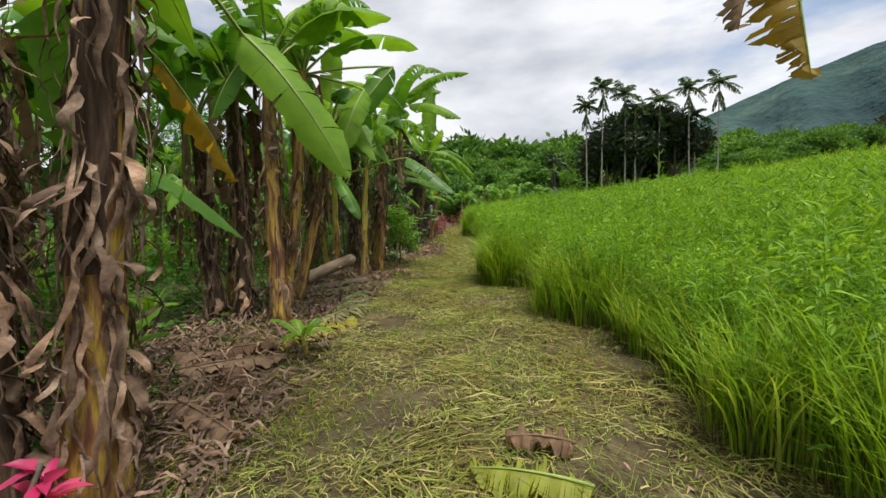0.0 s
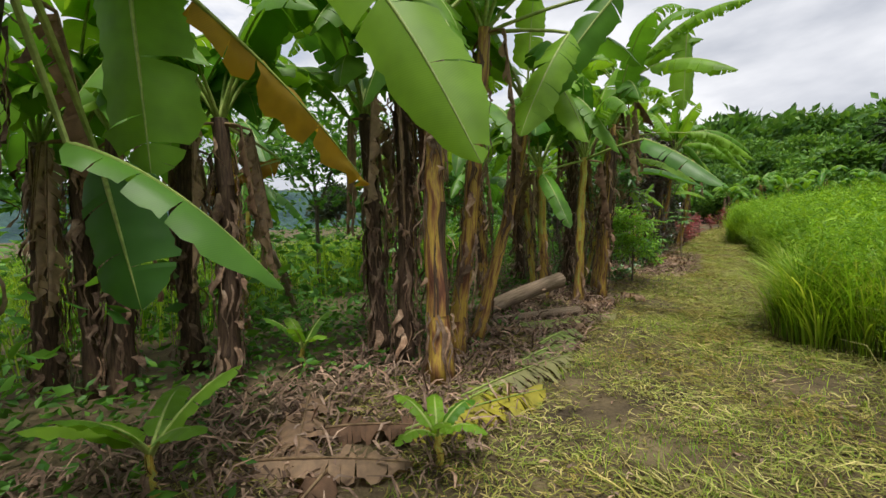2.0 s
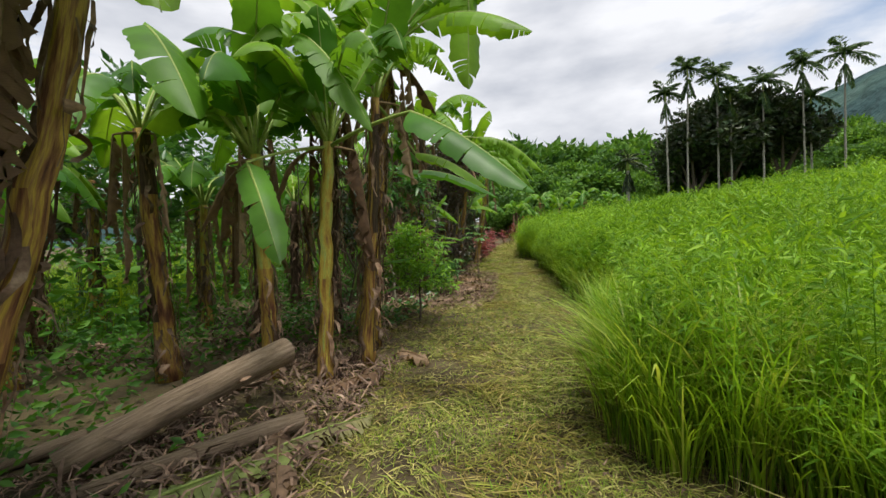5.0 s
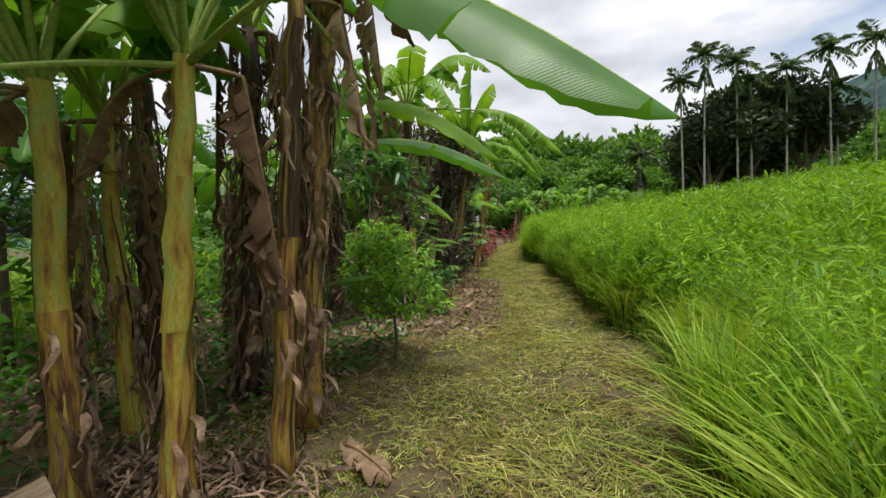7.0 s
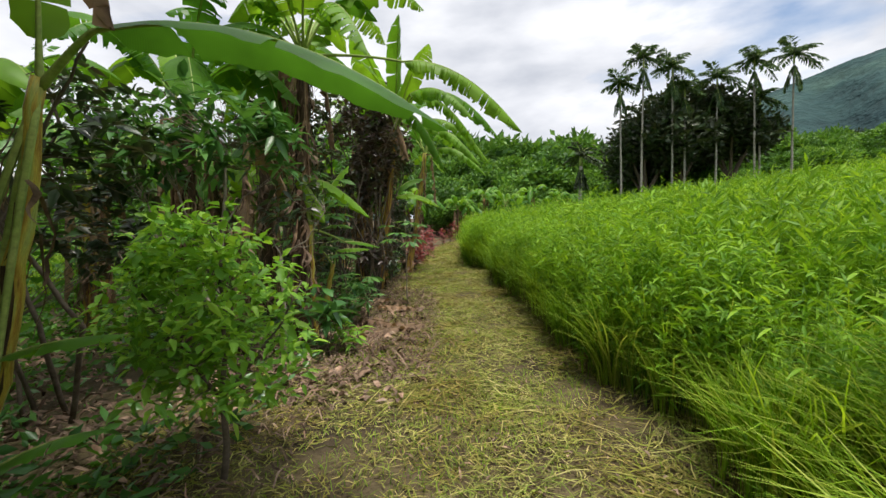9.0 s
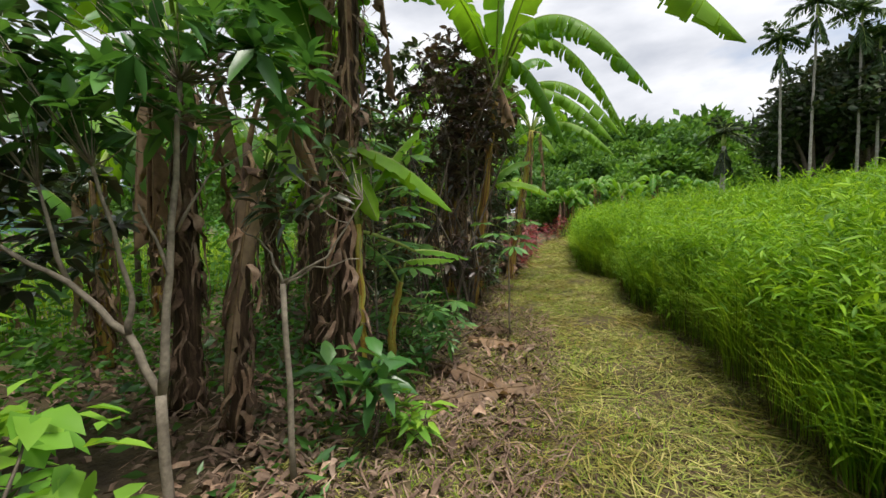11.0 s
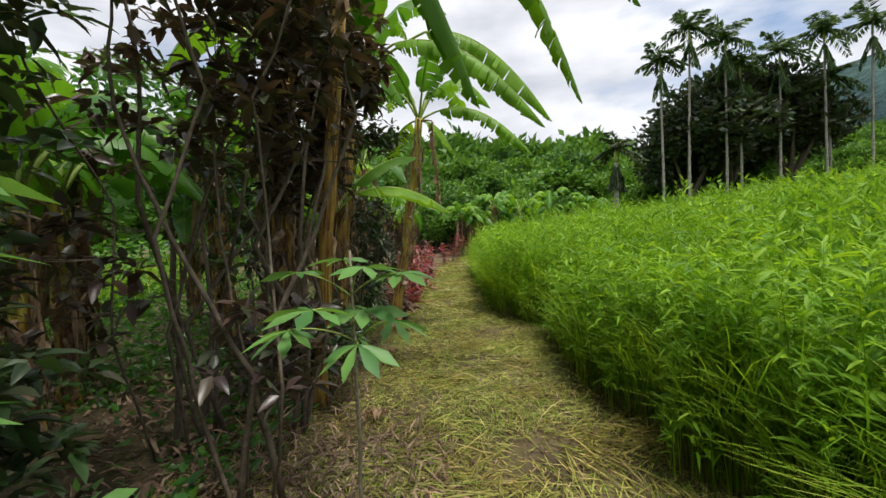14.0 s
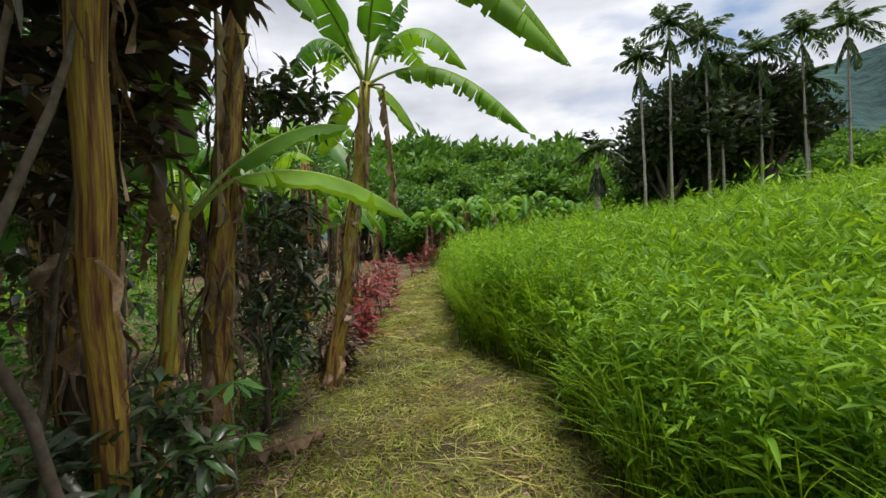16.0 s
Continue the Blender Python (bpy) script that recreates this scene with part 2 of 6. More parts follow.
M_GROUND = surface("soil", [(0.3, (0.045, 0.033, 0.02)), (0.5, (0.1, 0.075, 0.04)), (0.7, (0.16, 0.125, 0.065))], 1.6, 0.95, None, "Object", 0.8, 0.03, 26.0)
# Aerial haze is mixed into the hills' green as a blue tint.
M_HILL_HAZE = surface("hazed_hill", [(0.32, (0.018, 0.042, 0.046)), (0.5, (0.034, 0.072, 0.07)), (0.62, (0.05, 0.095, 0.08)), (0.75, (0.07, 0.115, 0.1))], 0.022, 1.0, None, "Object", 1.0, 5.0, 0.11)


# ---- plan of the path ----
Y_KNOTS = [-40, -3, 1.1, 2.7, 4.6, 7.4, 9, 11, 13.7, 16.3, 19.4, 23, 28, 32, 36, 42, 60]
Y_EDGE = [-40, -3, 1.1, 2.5, 3.7, 4.7, 5.2, 6.0, 6.6, 7.0, 7.3, 8.2, 9.4, 10, 11.2, 12.1, 13, 14.7, 16.1, 17, 18.5, 19.6, 20.8, 21.5, 22.4, 23.2, 26, 28, 32, 36, 42, 60]
X_RIGHT = [1.8, 1.65, 1.65, 1.87, 1.82, 1.4, 1.55, 1.85, 1.78, 1.1, 0.85, 1.15, 1.5, 1.9, 2.05, 2.32, 2.05, 2.08, 2.45, 2.3, 2.4, 2.4, 2.6, 2.75, 2.5, 2.22, 2.55, 2.75, 3.3, 4.4, 7.6, 20.0]
X_LEFT = [-1.8, -1.7, -1.65, -1.65, -1.6, -1.3, -1.15, -0.85, -0.5, -0.35, -0.15, 0.3, 1.0, 1.7, 2.7, 5.5, 17.0]


def x_right(y):
    return np.interp(y, Y_EDGE, X_RIGHT)


def x_left(y):
    return np.interp(y, Y_KNOTS, X_LEFT)


def ragged(y):
    """The uneven line on which the field's growth begins."""
    return x_right(y) + 0.1 * np.sin(y * 2.9) * np.sin(y * 1.1) + 0.07 * np.sin(y * 7.1 + 1)


def ground_z(x, y):
    """Height of the ground: level path, a field that climbs on the right, land that falls away on the left."""
    x, y = np.asarray(x, float), np.asarray(y, float)
    r = np.clip(x - sum(x_right(y + d) for d in (-1.2, -0.6, 0.0, 0.6, 1.2)) / 5, 0, None)
    up = 0.14 * np.clip(r, 0, 30) + 0.10 * np.clip(r - 30, 0, 60)
    up = np.where(r < 1.5, 0.14 * r * r / 3.0, up - 0.105)
    left = np.clip(-4.0 - x, 0, 60)
    bank = 0.07 * np.clip((x_left(y) - x) / 0.6, 0, 1)
    ahead = 0.03 * np.clip(y - 32, 0, 80)
    ripple = 0.018 * np.sin(x * 3.1 + 0.7 * y) * np.cos(y * 2.3 - x)
    return up - 0.035 * left + bank + ahead + ripple


def gz(x, y):
    return float(ground_z(x, y))


# ---- mesh helpers ----
def mesh_np(name, verts, faces, uvs=None):
    """A mesh from arrays: faces all of one size."""
    me = bpy.data.meshes.new(name)
    verts, faces = np.asarray(verts, np.float32), np.asarray(faces, np.int32)
    k = faces.shape[1]
    me.vertices.add(len(verts)); me.vertices.foreach_set("co", verts.ravel())
    me.loops.add(faces.size); me.loops.foreach_set("vertex_index", faces.ravel())
    me.polygons.add(len(faces)); me.polygons.foreach_set("loop_start", np.arange(0, faces.size, k, dtype=np.int32))
    me.update(calc_edges=True)
    if uvs is not None:
        layer = me.uv_layers.new(name="UVMap")
        layer.data.foreach_set("uv", np.asarray(uvs, np.float32)[faces.ravel()].ravel())
    me.polygons.foreach_set("use_smooth", np.ones(len(faces), bool))
    return me


def part(name, me, material, parent=None, label=""):
    if not me.materials:
        me.materials.append(material)
    ob = new(name, me)
    ob.parent = parent
    if label:
        tagged(ob, label)
    return ob


def thing(name, at, label, category, group="", kind=""):
    ob = new(name)
    ob.empty_display_size = 0.1
    ob.location = at
    return tagged(ob, label, category, group, kind)


def join(pieces):
    """Arrays of (verts, faces[, uvs]) into one."""
    vs, fs, us, n = [], [], [], 0
    for p in pieces:
        vs.append(p[0]); fs.append(p[1] + n); n += len(p[0])
        if len(p) > 2:
            us.append(p[2])
    return np.concatenate(vs), np.concatenate(fs), (np.concatenate(us) if us else None)


def tube(points, radii, sides=8, lobes=0.0, seed=0):
    """A tube round a line of points, with uv: round it, along it."""
    pts = [Vector(p) for p in points]
    rng = random.Random(seed)
    ph, ph2 = rng.uniform(0, 6.28), rng.uniform(0, 6.28)
    vs, us, fs = [], [], []
    ref = Vector((0.3, 0.95, 0.1))
    run = 0.0
    for i, p in enumerate(pts):
        t = (pts[min(i + 1, len(pts) - 1)] - pts[max(i - 1, 0)]).normalized()
        a = t.cross(ref).normalized(); b = t.cross(a)
        if i:
            run += (p - pts[i - 1]).length
        for k in range(sides + 1):
            th = 2 * math.pi * k / sides
            r = radii[i] * (1 + lobes * math.sin(3 * th + ph + run * 1.1) + 0.5 * lobes * math.sin(5 * th + ph2 - run * 2.3))
            q = p + (a * math.cos(th) + b * math.sin(th)) * r
            vs.append(q[:]); us.append((k / sides, run))
    m = sides + 1
    for i in range(len(pts) - 1):
        for k in range(sides):
            fs.append((i * m + k, i * m + k + 1, (i + 1) * m + k + 1, (i + 1) * m + k))
    c0, c1 = len(vs), len(vs) + 1
    vs += [pts[0][:], pts[-1][:]]; us += [(0.5, 0), (0.5, run)]
    for k in range(sides):
        fs.append((c0, k + 1, k, c0)); fs.append((c1, (len(pts) - 1) * m + k, (len(pts) - 1) * m + k + 1, c1))
    return np.array(vs), np.array(fs), np.array(us)


def bend(a, b, arch=0.0, n=12, wobble=0.0, seed=0):
    rng = random.Random(seed)
    a, b = Vector(a), Vector(b)
    c = (a + b) / 2 + Vector((0, 0, arch))
    out = []
    for i in range(n + 1):
        s = i / n
        p = a * (1 - s) ** 2 + c * 2 * s * (1 - s) + b * s * s
        if wobble and 0 < i < n:
            p = p + Vector((rng.uniform(-1, 1), rng.uniform(-1, 1), 0)) * wobble
        out.append(p)
    return out


def tube_mesh(name, pieces, origin=(0, 0, 0)):
    v, f, u = join(pieces)
    me = bpy.data.meshes.new(name)
    v = v - np.array(origin)
    polys = [tuple(q[:3]) if q[0] == q[3] else tuple(q) for q in f.tolist()]
    me.from_pydata(v.tolist(), [], polys)
    layer = me.uv_layers.new(name="UVMap")
    idx = np.empty(len(me.loops), np.int32); me.loops.foreach_get("vertex_index", idx)
    layer.data.foreach_set("uv", u[idx].astype(np.float32).ravel())
    me.polygons.foreach_set("use_smooth", np.ones(len(me.polygons), bool))
    return me


def blade_arrays(base, heading, height, width, lean, droop, segs=3):
    """Grass blades: base (N,3), the heading they bow towards, and the reach and droop of the bow as shares of the height."""
    n = len(base)
    d = np.stack([np.cos(heading), np.sin(heading), np.zeros(n)], 1)
    s = np.stack([-np.sin(heading), np.cos(heading), np.zeros(n)], 1)
    t = np.linspace(0, 1, segs + 1)
    v = np.zeros((n, segs + 1, 2, 3))
    for i, u in enumerate(t):
        c = base + d * (height * (lean * u + droop * u ** 2.2))[:, None]
        c[:, 2] += height * (u - 0.55 * droop * u ** 2.4)
        w = (width * (0.7 + 0.6 * u - 1.25 * u * u) if i < segs else width * 0.06)[:, None] * 0.5
        v[:, i, 0], v[:, i, 1] = c - s * w, c + s * w
    k = (segs + 1) * 2
    o = (np.arange(n) * k)[:, None, None]
    q = np.array([[2 * i, 2 * i + 1, 2 * i + 3, 2 * i + 2] for i in range(segs)])[None]
    return v.reshape(-1, 3), (o + q).reshape(-1, 4)


def unit(a):
    return a / (np.linalg.norm(a, axis=1, keepdims=True) + 1e-9)


def leaf_arrays(base, way, length, width, fold=0.25, curl=0.25, rng=None, near=(0.3, 0.5), far=(0.7, 0.34)):
    """Pointed leaves folded along the midrib and bowed down to the tip; near and far give the place and half width of the two bulges."""
    rng = rng or np.random.default_rng(1)
    n = len(base)
    way = unit(way)
    side = unit(np.cross(way, np.array([0, 0, 1.0]) + 0.35 * rng.normal(size=(n, 3))))
    nor = np.cross(side, way)
    L, W = np.broadcast_to(length, n)[:, None], np.broadcast_to(width, n)[:, None]
    def at(u, s, lift):
        return base + way * L * u + side * W * s + nor * lift - np.array([0, 0, 1.0]) * (curl * L * u * u)
    up = fold * W
    v = np.stack([at(0, 0, 0), at(0.38, 0, 0 * W), at(0.72, 0, 0 * W), at(1, 0, 0 * W),
                  at(near[0], -near[1], up), at(far[0], -far[1], up * 0.7), at(near[0], near[1], up), at(far[0], far[1], up * 0.7)], 1)
    q = np.array([[0, 1, 4, 4], [1, 2, 5, 4], [2, 3, 5, 5], [0, 6, 1, 1], [1, 6, 7, 2], [2, 7, 3, 3]])
    o = (np.arange(n) * 8)[:, None, None]
    return v.reshape(-1, 3), (o + q[None]).reshape(-1, 4)


def leaf_mesh(name, verts, faces, origin=(0, 0, 0)):
    """leaf_arrays' quads, where a repeated corner means a triangle, as triangles."""
    f = np.asarray(faces)
    tri = np.concatenate([f[:, [0, 1, 2]], f[:, [0, 2, 3]]])
    keep = (tri[:, 0] != tri[:, 1]) & (tri[:, 1] != tri[:, 2]) & (tri[:, 0] != tri[:, 2])
    return mesh_np(name, np.asarray(verts) - np.array(origin), tri[keep])


def flat_leaf_mesh(name, base, way, length, width, origin=(0, 0, 0), rng=None):
    """Far leaves: two triangles folded along the middle."""
    rng = rng or np.random.default_rng(2)
    n = len(base)
    way = unit(way)
    side = unit(np.cross(way, rng.normal(size=(n, 3))))
    nor = np.cross(side, way)
    L, W = np.broadcast_to(length, n)[:, None], np.broadcast_to(width, n)[:, None]
    v = np.stack([base, base + way * L, base + way * L * 0.45 + side * W * 0.5 + nor * W * 0.2, base + way * L * 0.45 - side * W * 0.5 + nor * W * 0.2], 1)
    o = (np.arange(n) * 4)[:, None, None]
    f = (o + np.array([[0, 2, 1], [0, 1, 3]])[None]).reshape(-1, 3)
    return mesh_np(name, v.reshape(-1, 3) - np.array(origin), f)


# ---- ground ----
def grid_axis(a, b, near_a, near_b, fine, coarse):
    left = -np.geomspace(1, near_a - a + 1, coarse)[::-1] + 1 + near_a
    right = np.geomspace(1, b - near_b + 1, coarse) - 1 + near_b
    return np.concatenate([left[:-1], np.arange(near_a, near_b, fine), right])


gx, gy = grid_axis(-700, 700, -8, 14, 0.2, 30), grid_axis(-700, 700, -5, 42, 0.25, 30)
GX, GY = np.meshgrid(gx, gy)
GZ = ground_z(GX, GY)
nx, ny = len(gx), len(gy)
ids = np.arange(nx * ny).reshape(ny, nx)
ground = part("ground", mesh_np("ground", np.stack([GX, GY, GZ], -1).reshape(-1, 3), np.stack([ids[:-1, :-1], ids[:-1, 1:], ids[1:, 1:], ids[1:, :-1]], -1).reshape(-1, 4)), M_GROUND)
tagged(ground, "brown soil of the path, field and plantation", "ground", kind="structure")


def hazed_hill(name, azimuths, elevations, near, far, label, seed):
    """A ridge far off, its colour tinted for haze: its skyline by compass angle and height angle."""
    rng = np.random.default_rng(seed)
    az = np.linspace(azimuths[0], azimuths[-1], 120)
    el = np.interp(az, azimuths, elevations)
    rows = 14
    v = []
    wob = np.cumsum(rng.normal(size=120)) * 0.25
    wob -= np.linspace(wob[0], wob[-1], 120)
    for j in range(rows):
        u = j / (rows - 1)
        r = near + (far - near) * u
        top = far * np.tan(np.radians(el + 0.12 * wob))
        z = -12 + (top + 12) * u ** 1.15 * (1 - 0.10 * np.sin(az * 0.9 + 5 * u) * (1 - u) * u * 4)
        v.append(np.stack([r * np.sin(np.radians(az)), r * np.cos(np.radians(az)), z], 1))
    v = np.concatenate(v)
    i = np.arange(rows * 120).reshape(rows, 120)
    f = np.stack([i[:-1, :-1], i[:-1, 1:], i[1:, 1:], i[1:, :-1]], -1).reshape(-1, 4)
    return tagged(part(name, mesh_np(name, v, f), M_HILL_HAZE), label, "hill", kind="structure")


hazed_hill("backdrop_mountain", [22, 30, 36, 42, 48, 55, 62, 72, 85, 110], [4, 8.5, 10.6, 12.6, 14.2, 15.6, 16.2, 14.5, 10, 3], 260, 460, "wooded mountain slope beyond the field, coloured blue-green for haze", 3)
hazed_hill("backdrop_ridge", [-140, -110, -85, -70, -50, -25, 0], [2.5, 4.2, 5.2, 5.6, 5.0, 4.0, 2.5], 500, 700, "low ridge far beyond the plantation, coloured blue for haze", 5)


# ---- banana plants ----
def leaf_blade(origin, base, tip, arch, width, droop=0.35, tear=0.1, seed=0, face=(0, 0, 1), crumple=0.0, hang=0.05, n=22):
    """A banana leaf's blade: a bowed midrib with two halves, split into strips where it is torn. Gives the blade's mesh and the midrib's line."""
    rng = random.Random(seed)
    line = bend(base, tip, arch, n)
    length = sum((line[i + 1] - line[i]).length for i in range(n))
    face = Vector(face).normalized()
    vs, fs, us = [], [], []
    frames = []
    for i, p in enumerate(line):
        t = (line[min(i + 1, n)] - line[max(i - 1, 0)]).normalized()
        f = face if abs(t.dot(face)) < 0.93 else Vector((0.6, -0.8, 0.1)).normalized()
        s = t.cross(f).normalized()
        frames.append((p, t, s, s.cross(t).normalized()))

    def at(u):
        x = max(0.0, min(1.0, u)) * n
        i = min(int(x), n - 1)
        w = x - i
        return [a.lerp(b, w) for a, b in zip(frames[i], frames[i + 1])]

    def half(u):
        return width * 0.5 * min(1, (max(u, 0) / 0.13 + 0.03)) ** 0.6 * min(1, max(1 - u, 0) / 0.24 + 0.004) ** 0.62
    for sgn in (-1, 1):
        dry = hang > 0.3
        slots = 20 if dry else (44 if tear > 0.4 else 26)
        cuts = [0.0] + [u for u in (k / slots for k in range(1, slots)) if rng.random() < max(tear, 0.09)] + [1.0]
        cuts = [c + (rng.uniform(-0.012, 0.012) if 0 < c < 1 else 0) for c in cuts]
        ph = rng.uniform(0, 6)
        for a, b in zip(cuts[:-1], cuts[1:]):
            steps = max(1, round((b - a) * 22))
            fall = droop * (1 + 0.15 * rng.uniform(-1, 1)) + (rng.uniform(0.0, 0.7) * min(1, tear * 2.2) if tear > 0.15 else rng.uniform(-0.05, 0.12))
            gap = rng.uniform(0.03, 0.2) if dry else (rng.uniform(0.05, 0.3) if tear > 0.4 else rng.uniform(0.02, 0.13))
            short = 1 - (rng.uniform(0, 0.5) if dry else (rng.uniform(0, 0.3) if tear > 0.3 else rng.uniform(0, 0.09)))
            mid = (a + b) / 2
            o = len(vs)
            for k in range(steps + 1):
                u = a + (b - a) * k / steps
                for v in (0.0, 0.3, 0.65, 1.0):
                    uu = mid + (u - mid) * (1 - gap * v) + 0.02 * v
                    p, t, s, nn = at(uu)
                    w = half(uu) * v * short * (1 - (0.05 * math.sin(uu * 61 + ph) + 0.03 * math.sin(uu * 137 + ph)) * v)
                    ang = fall * (0.35 + 0.65 * v)
                    rip = (0.006 + crumple) * math.sin(uu * 34 + ph) * v + crumple * 1.5 * math.sin(uu * 11 + ph * 2 + v * 4) * v
                    q = p + s * (sgn * w * math.cos(ang)) - nn * (w * math.sin(ang)) + nn * rip - Vector((0, 0, 1)) * (hang * w * v)
                    vs.append((q - Vector(origin))[:]); us.append((uu * length * 0.8 + 0.06 * v, sgn * v))
            for k in range(steps):
                for j in range(3):
                    c = o + k * 4 + j
                    fs.append((c, c + 1, c + 5, c + 4) if sgn > 0 else (c, c + 4, c + 5, c + 1))
    return mesh_np("leaf", vs, fs, us), line


def add_leaf(plant, stem_top, spec, seed):
    """spec: (base or None, tip, arch, width, droop, tear, look, face)."""
    origin = plant.location
    base, tip, arch, width, droop, tear, kind, face = spec
    top = Vector(stem_top)
    tip = Vector(tip)
    if base is None:
        base = top + (tip - top) * 0.2 + Vector((0, 0, 0.2 * (tip - top).length * (0.6 if arch > 0 else 0.1)))
    base = Vector(base)
    mat, rib = {"green": (M_BANANA, M_MIDRIB), "deep": (M_BANANA_DEEP, M_MIDRIB), "yellow": (M_YELLOW, M_MIDRIB), "dry": (M_DRYLEAF, M_MIDRIB_DRY)}[kind]
    words = {"green": "", "deep": "", "yellow": "yellowing banana leaf with brown edges", "dry": "withered brown hanging banana leaf"}[kind]
    me, line = leaf_blade(origin, base, tip, arch, width, droop, tear, seed, face, 0.025 if kind in ("dry", "yellow") else 0.0, 0.6 if kind == "dry" else 0.05)
    lf = part("leaf", me, mat, plant, words)
    n = len(line)
    r0 = 0.010 + 0.012 * width
    rib_line = [p - Vector((0, 0, 0.004)) for p in line]
    pet = bend(top, base, 0.06 * (base - top).length, 6)
    pts = pet[:-1] + rib_line
    rad = [r0 * (1.5 - 0.5 * i / 6) for i in range(6)] + [r0 * (1 - 0.85 * i / (n - 1)) for i in range(n)]
    part("midrib", tube_mesh("midrib", [tube(pts, rad, 6)], origin), rib, lf, "pale leaf stalk and midrib")


def ribbons(origin, axis, radii, count, lo, hi, seed, long=(0.15, 0.75), wide=(0.005, 0.024), flare=0.06):
    """Strips of withered sheath that hang along a stem."""
    rng = random.Random(seed)
    vs, fs, us = [], [], []
    n = len(axis) - 1
    for _ in range(count):
        u = rng.uniform(lo, hi)
        i = min(int(u * n), n - 1)
        c = axis[i].lerp(axis[i + 1], u * n - i)
        r = radii[i]
        th = rng.uniform(0, 6.283)
        ln, w = rng.uniform(*long), rng.uniform(*wide)
        out = Vector((math.cos(th), math.sin(th), 0)); side = Vector((-math.sin(th), math.cos(th), 0))
        ln = min(ln, max(0.12, c.z - axis[0].z - 0.02))
        tw, fl = rng.uniform(-1.6, 1.6), rng.uniform(0.1, 1) * flare
        curl = rng.uniform(-1, 1) * 0.05
        o = len(vs)
        segs = 7
        for k in range(segs + 1):
            s = k / segs
            j = max(0, min(n, (u - s * ln / max(0.3, (axis[-1] - axis[0]).length)) * n))
            jj = min(int(j), n - 1)
            cc = axis[jj].lerp(axis[jj + 1], j - jj)
            p = cc + out * (r * 1.02 + fl * math.sin(s * 2.6) + 0.01 + 0.02 * rng.random()) + side * (curl * s * 2 + 0.02 * math.sin(9 * s + th))
            a = tw * s * s
            d = side * math.cos(a) + out * math.sin(a)
            ww = w * (0.8 + 0.35 * math.sin(s * 7 + th)) * (1 - 0.55 * s * s)
            vs += [(p - d * ww - Vector(origin))[:], (p + out * 0.25 * ww - Vector(origin))[:], (p + d * ww - Vector(origin))[:]]
            us += [(0, s), (0.5, s), (1, s)]
        for k in range(segs):
            for m in range(2):
                q = o + 3 * k + m
                fs.append((q, q + 1, q + 4, q + 3))
    return mesh_np("dry_sheath", vs, fs, us)


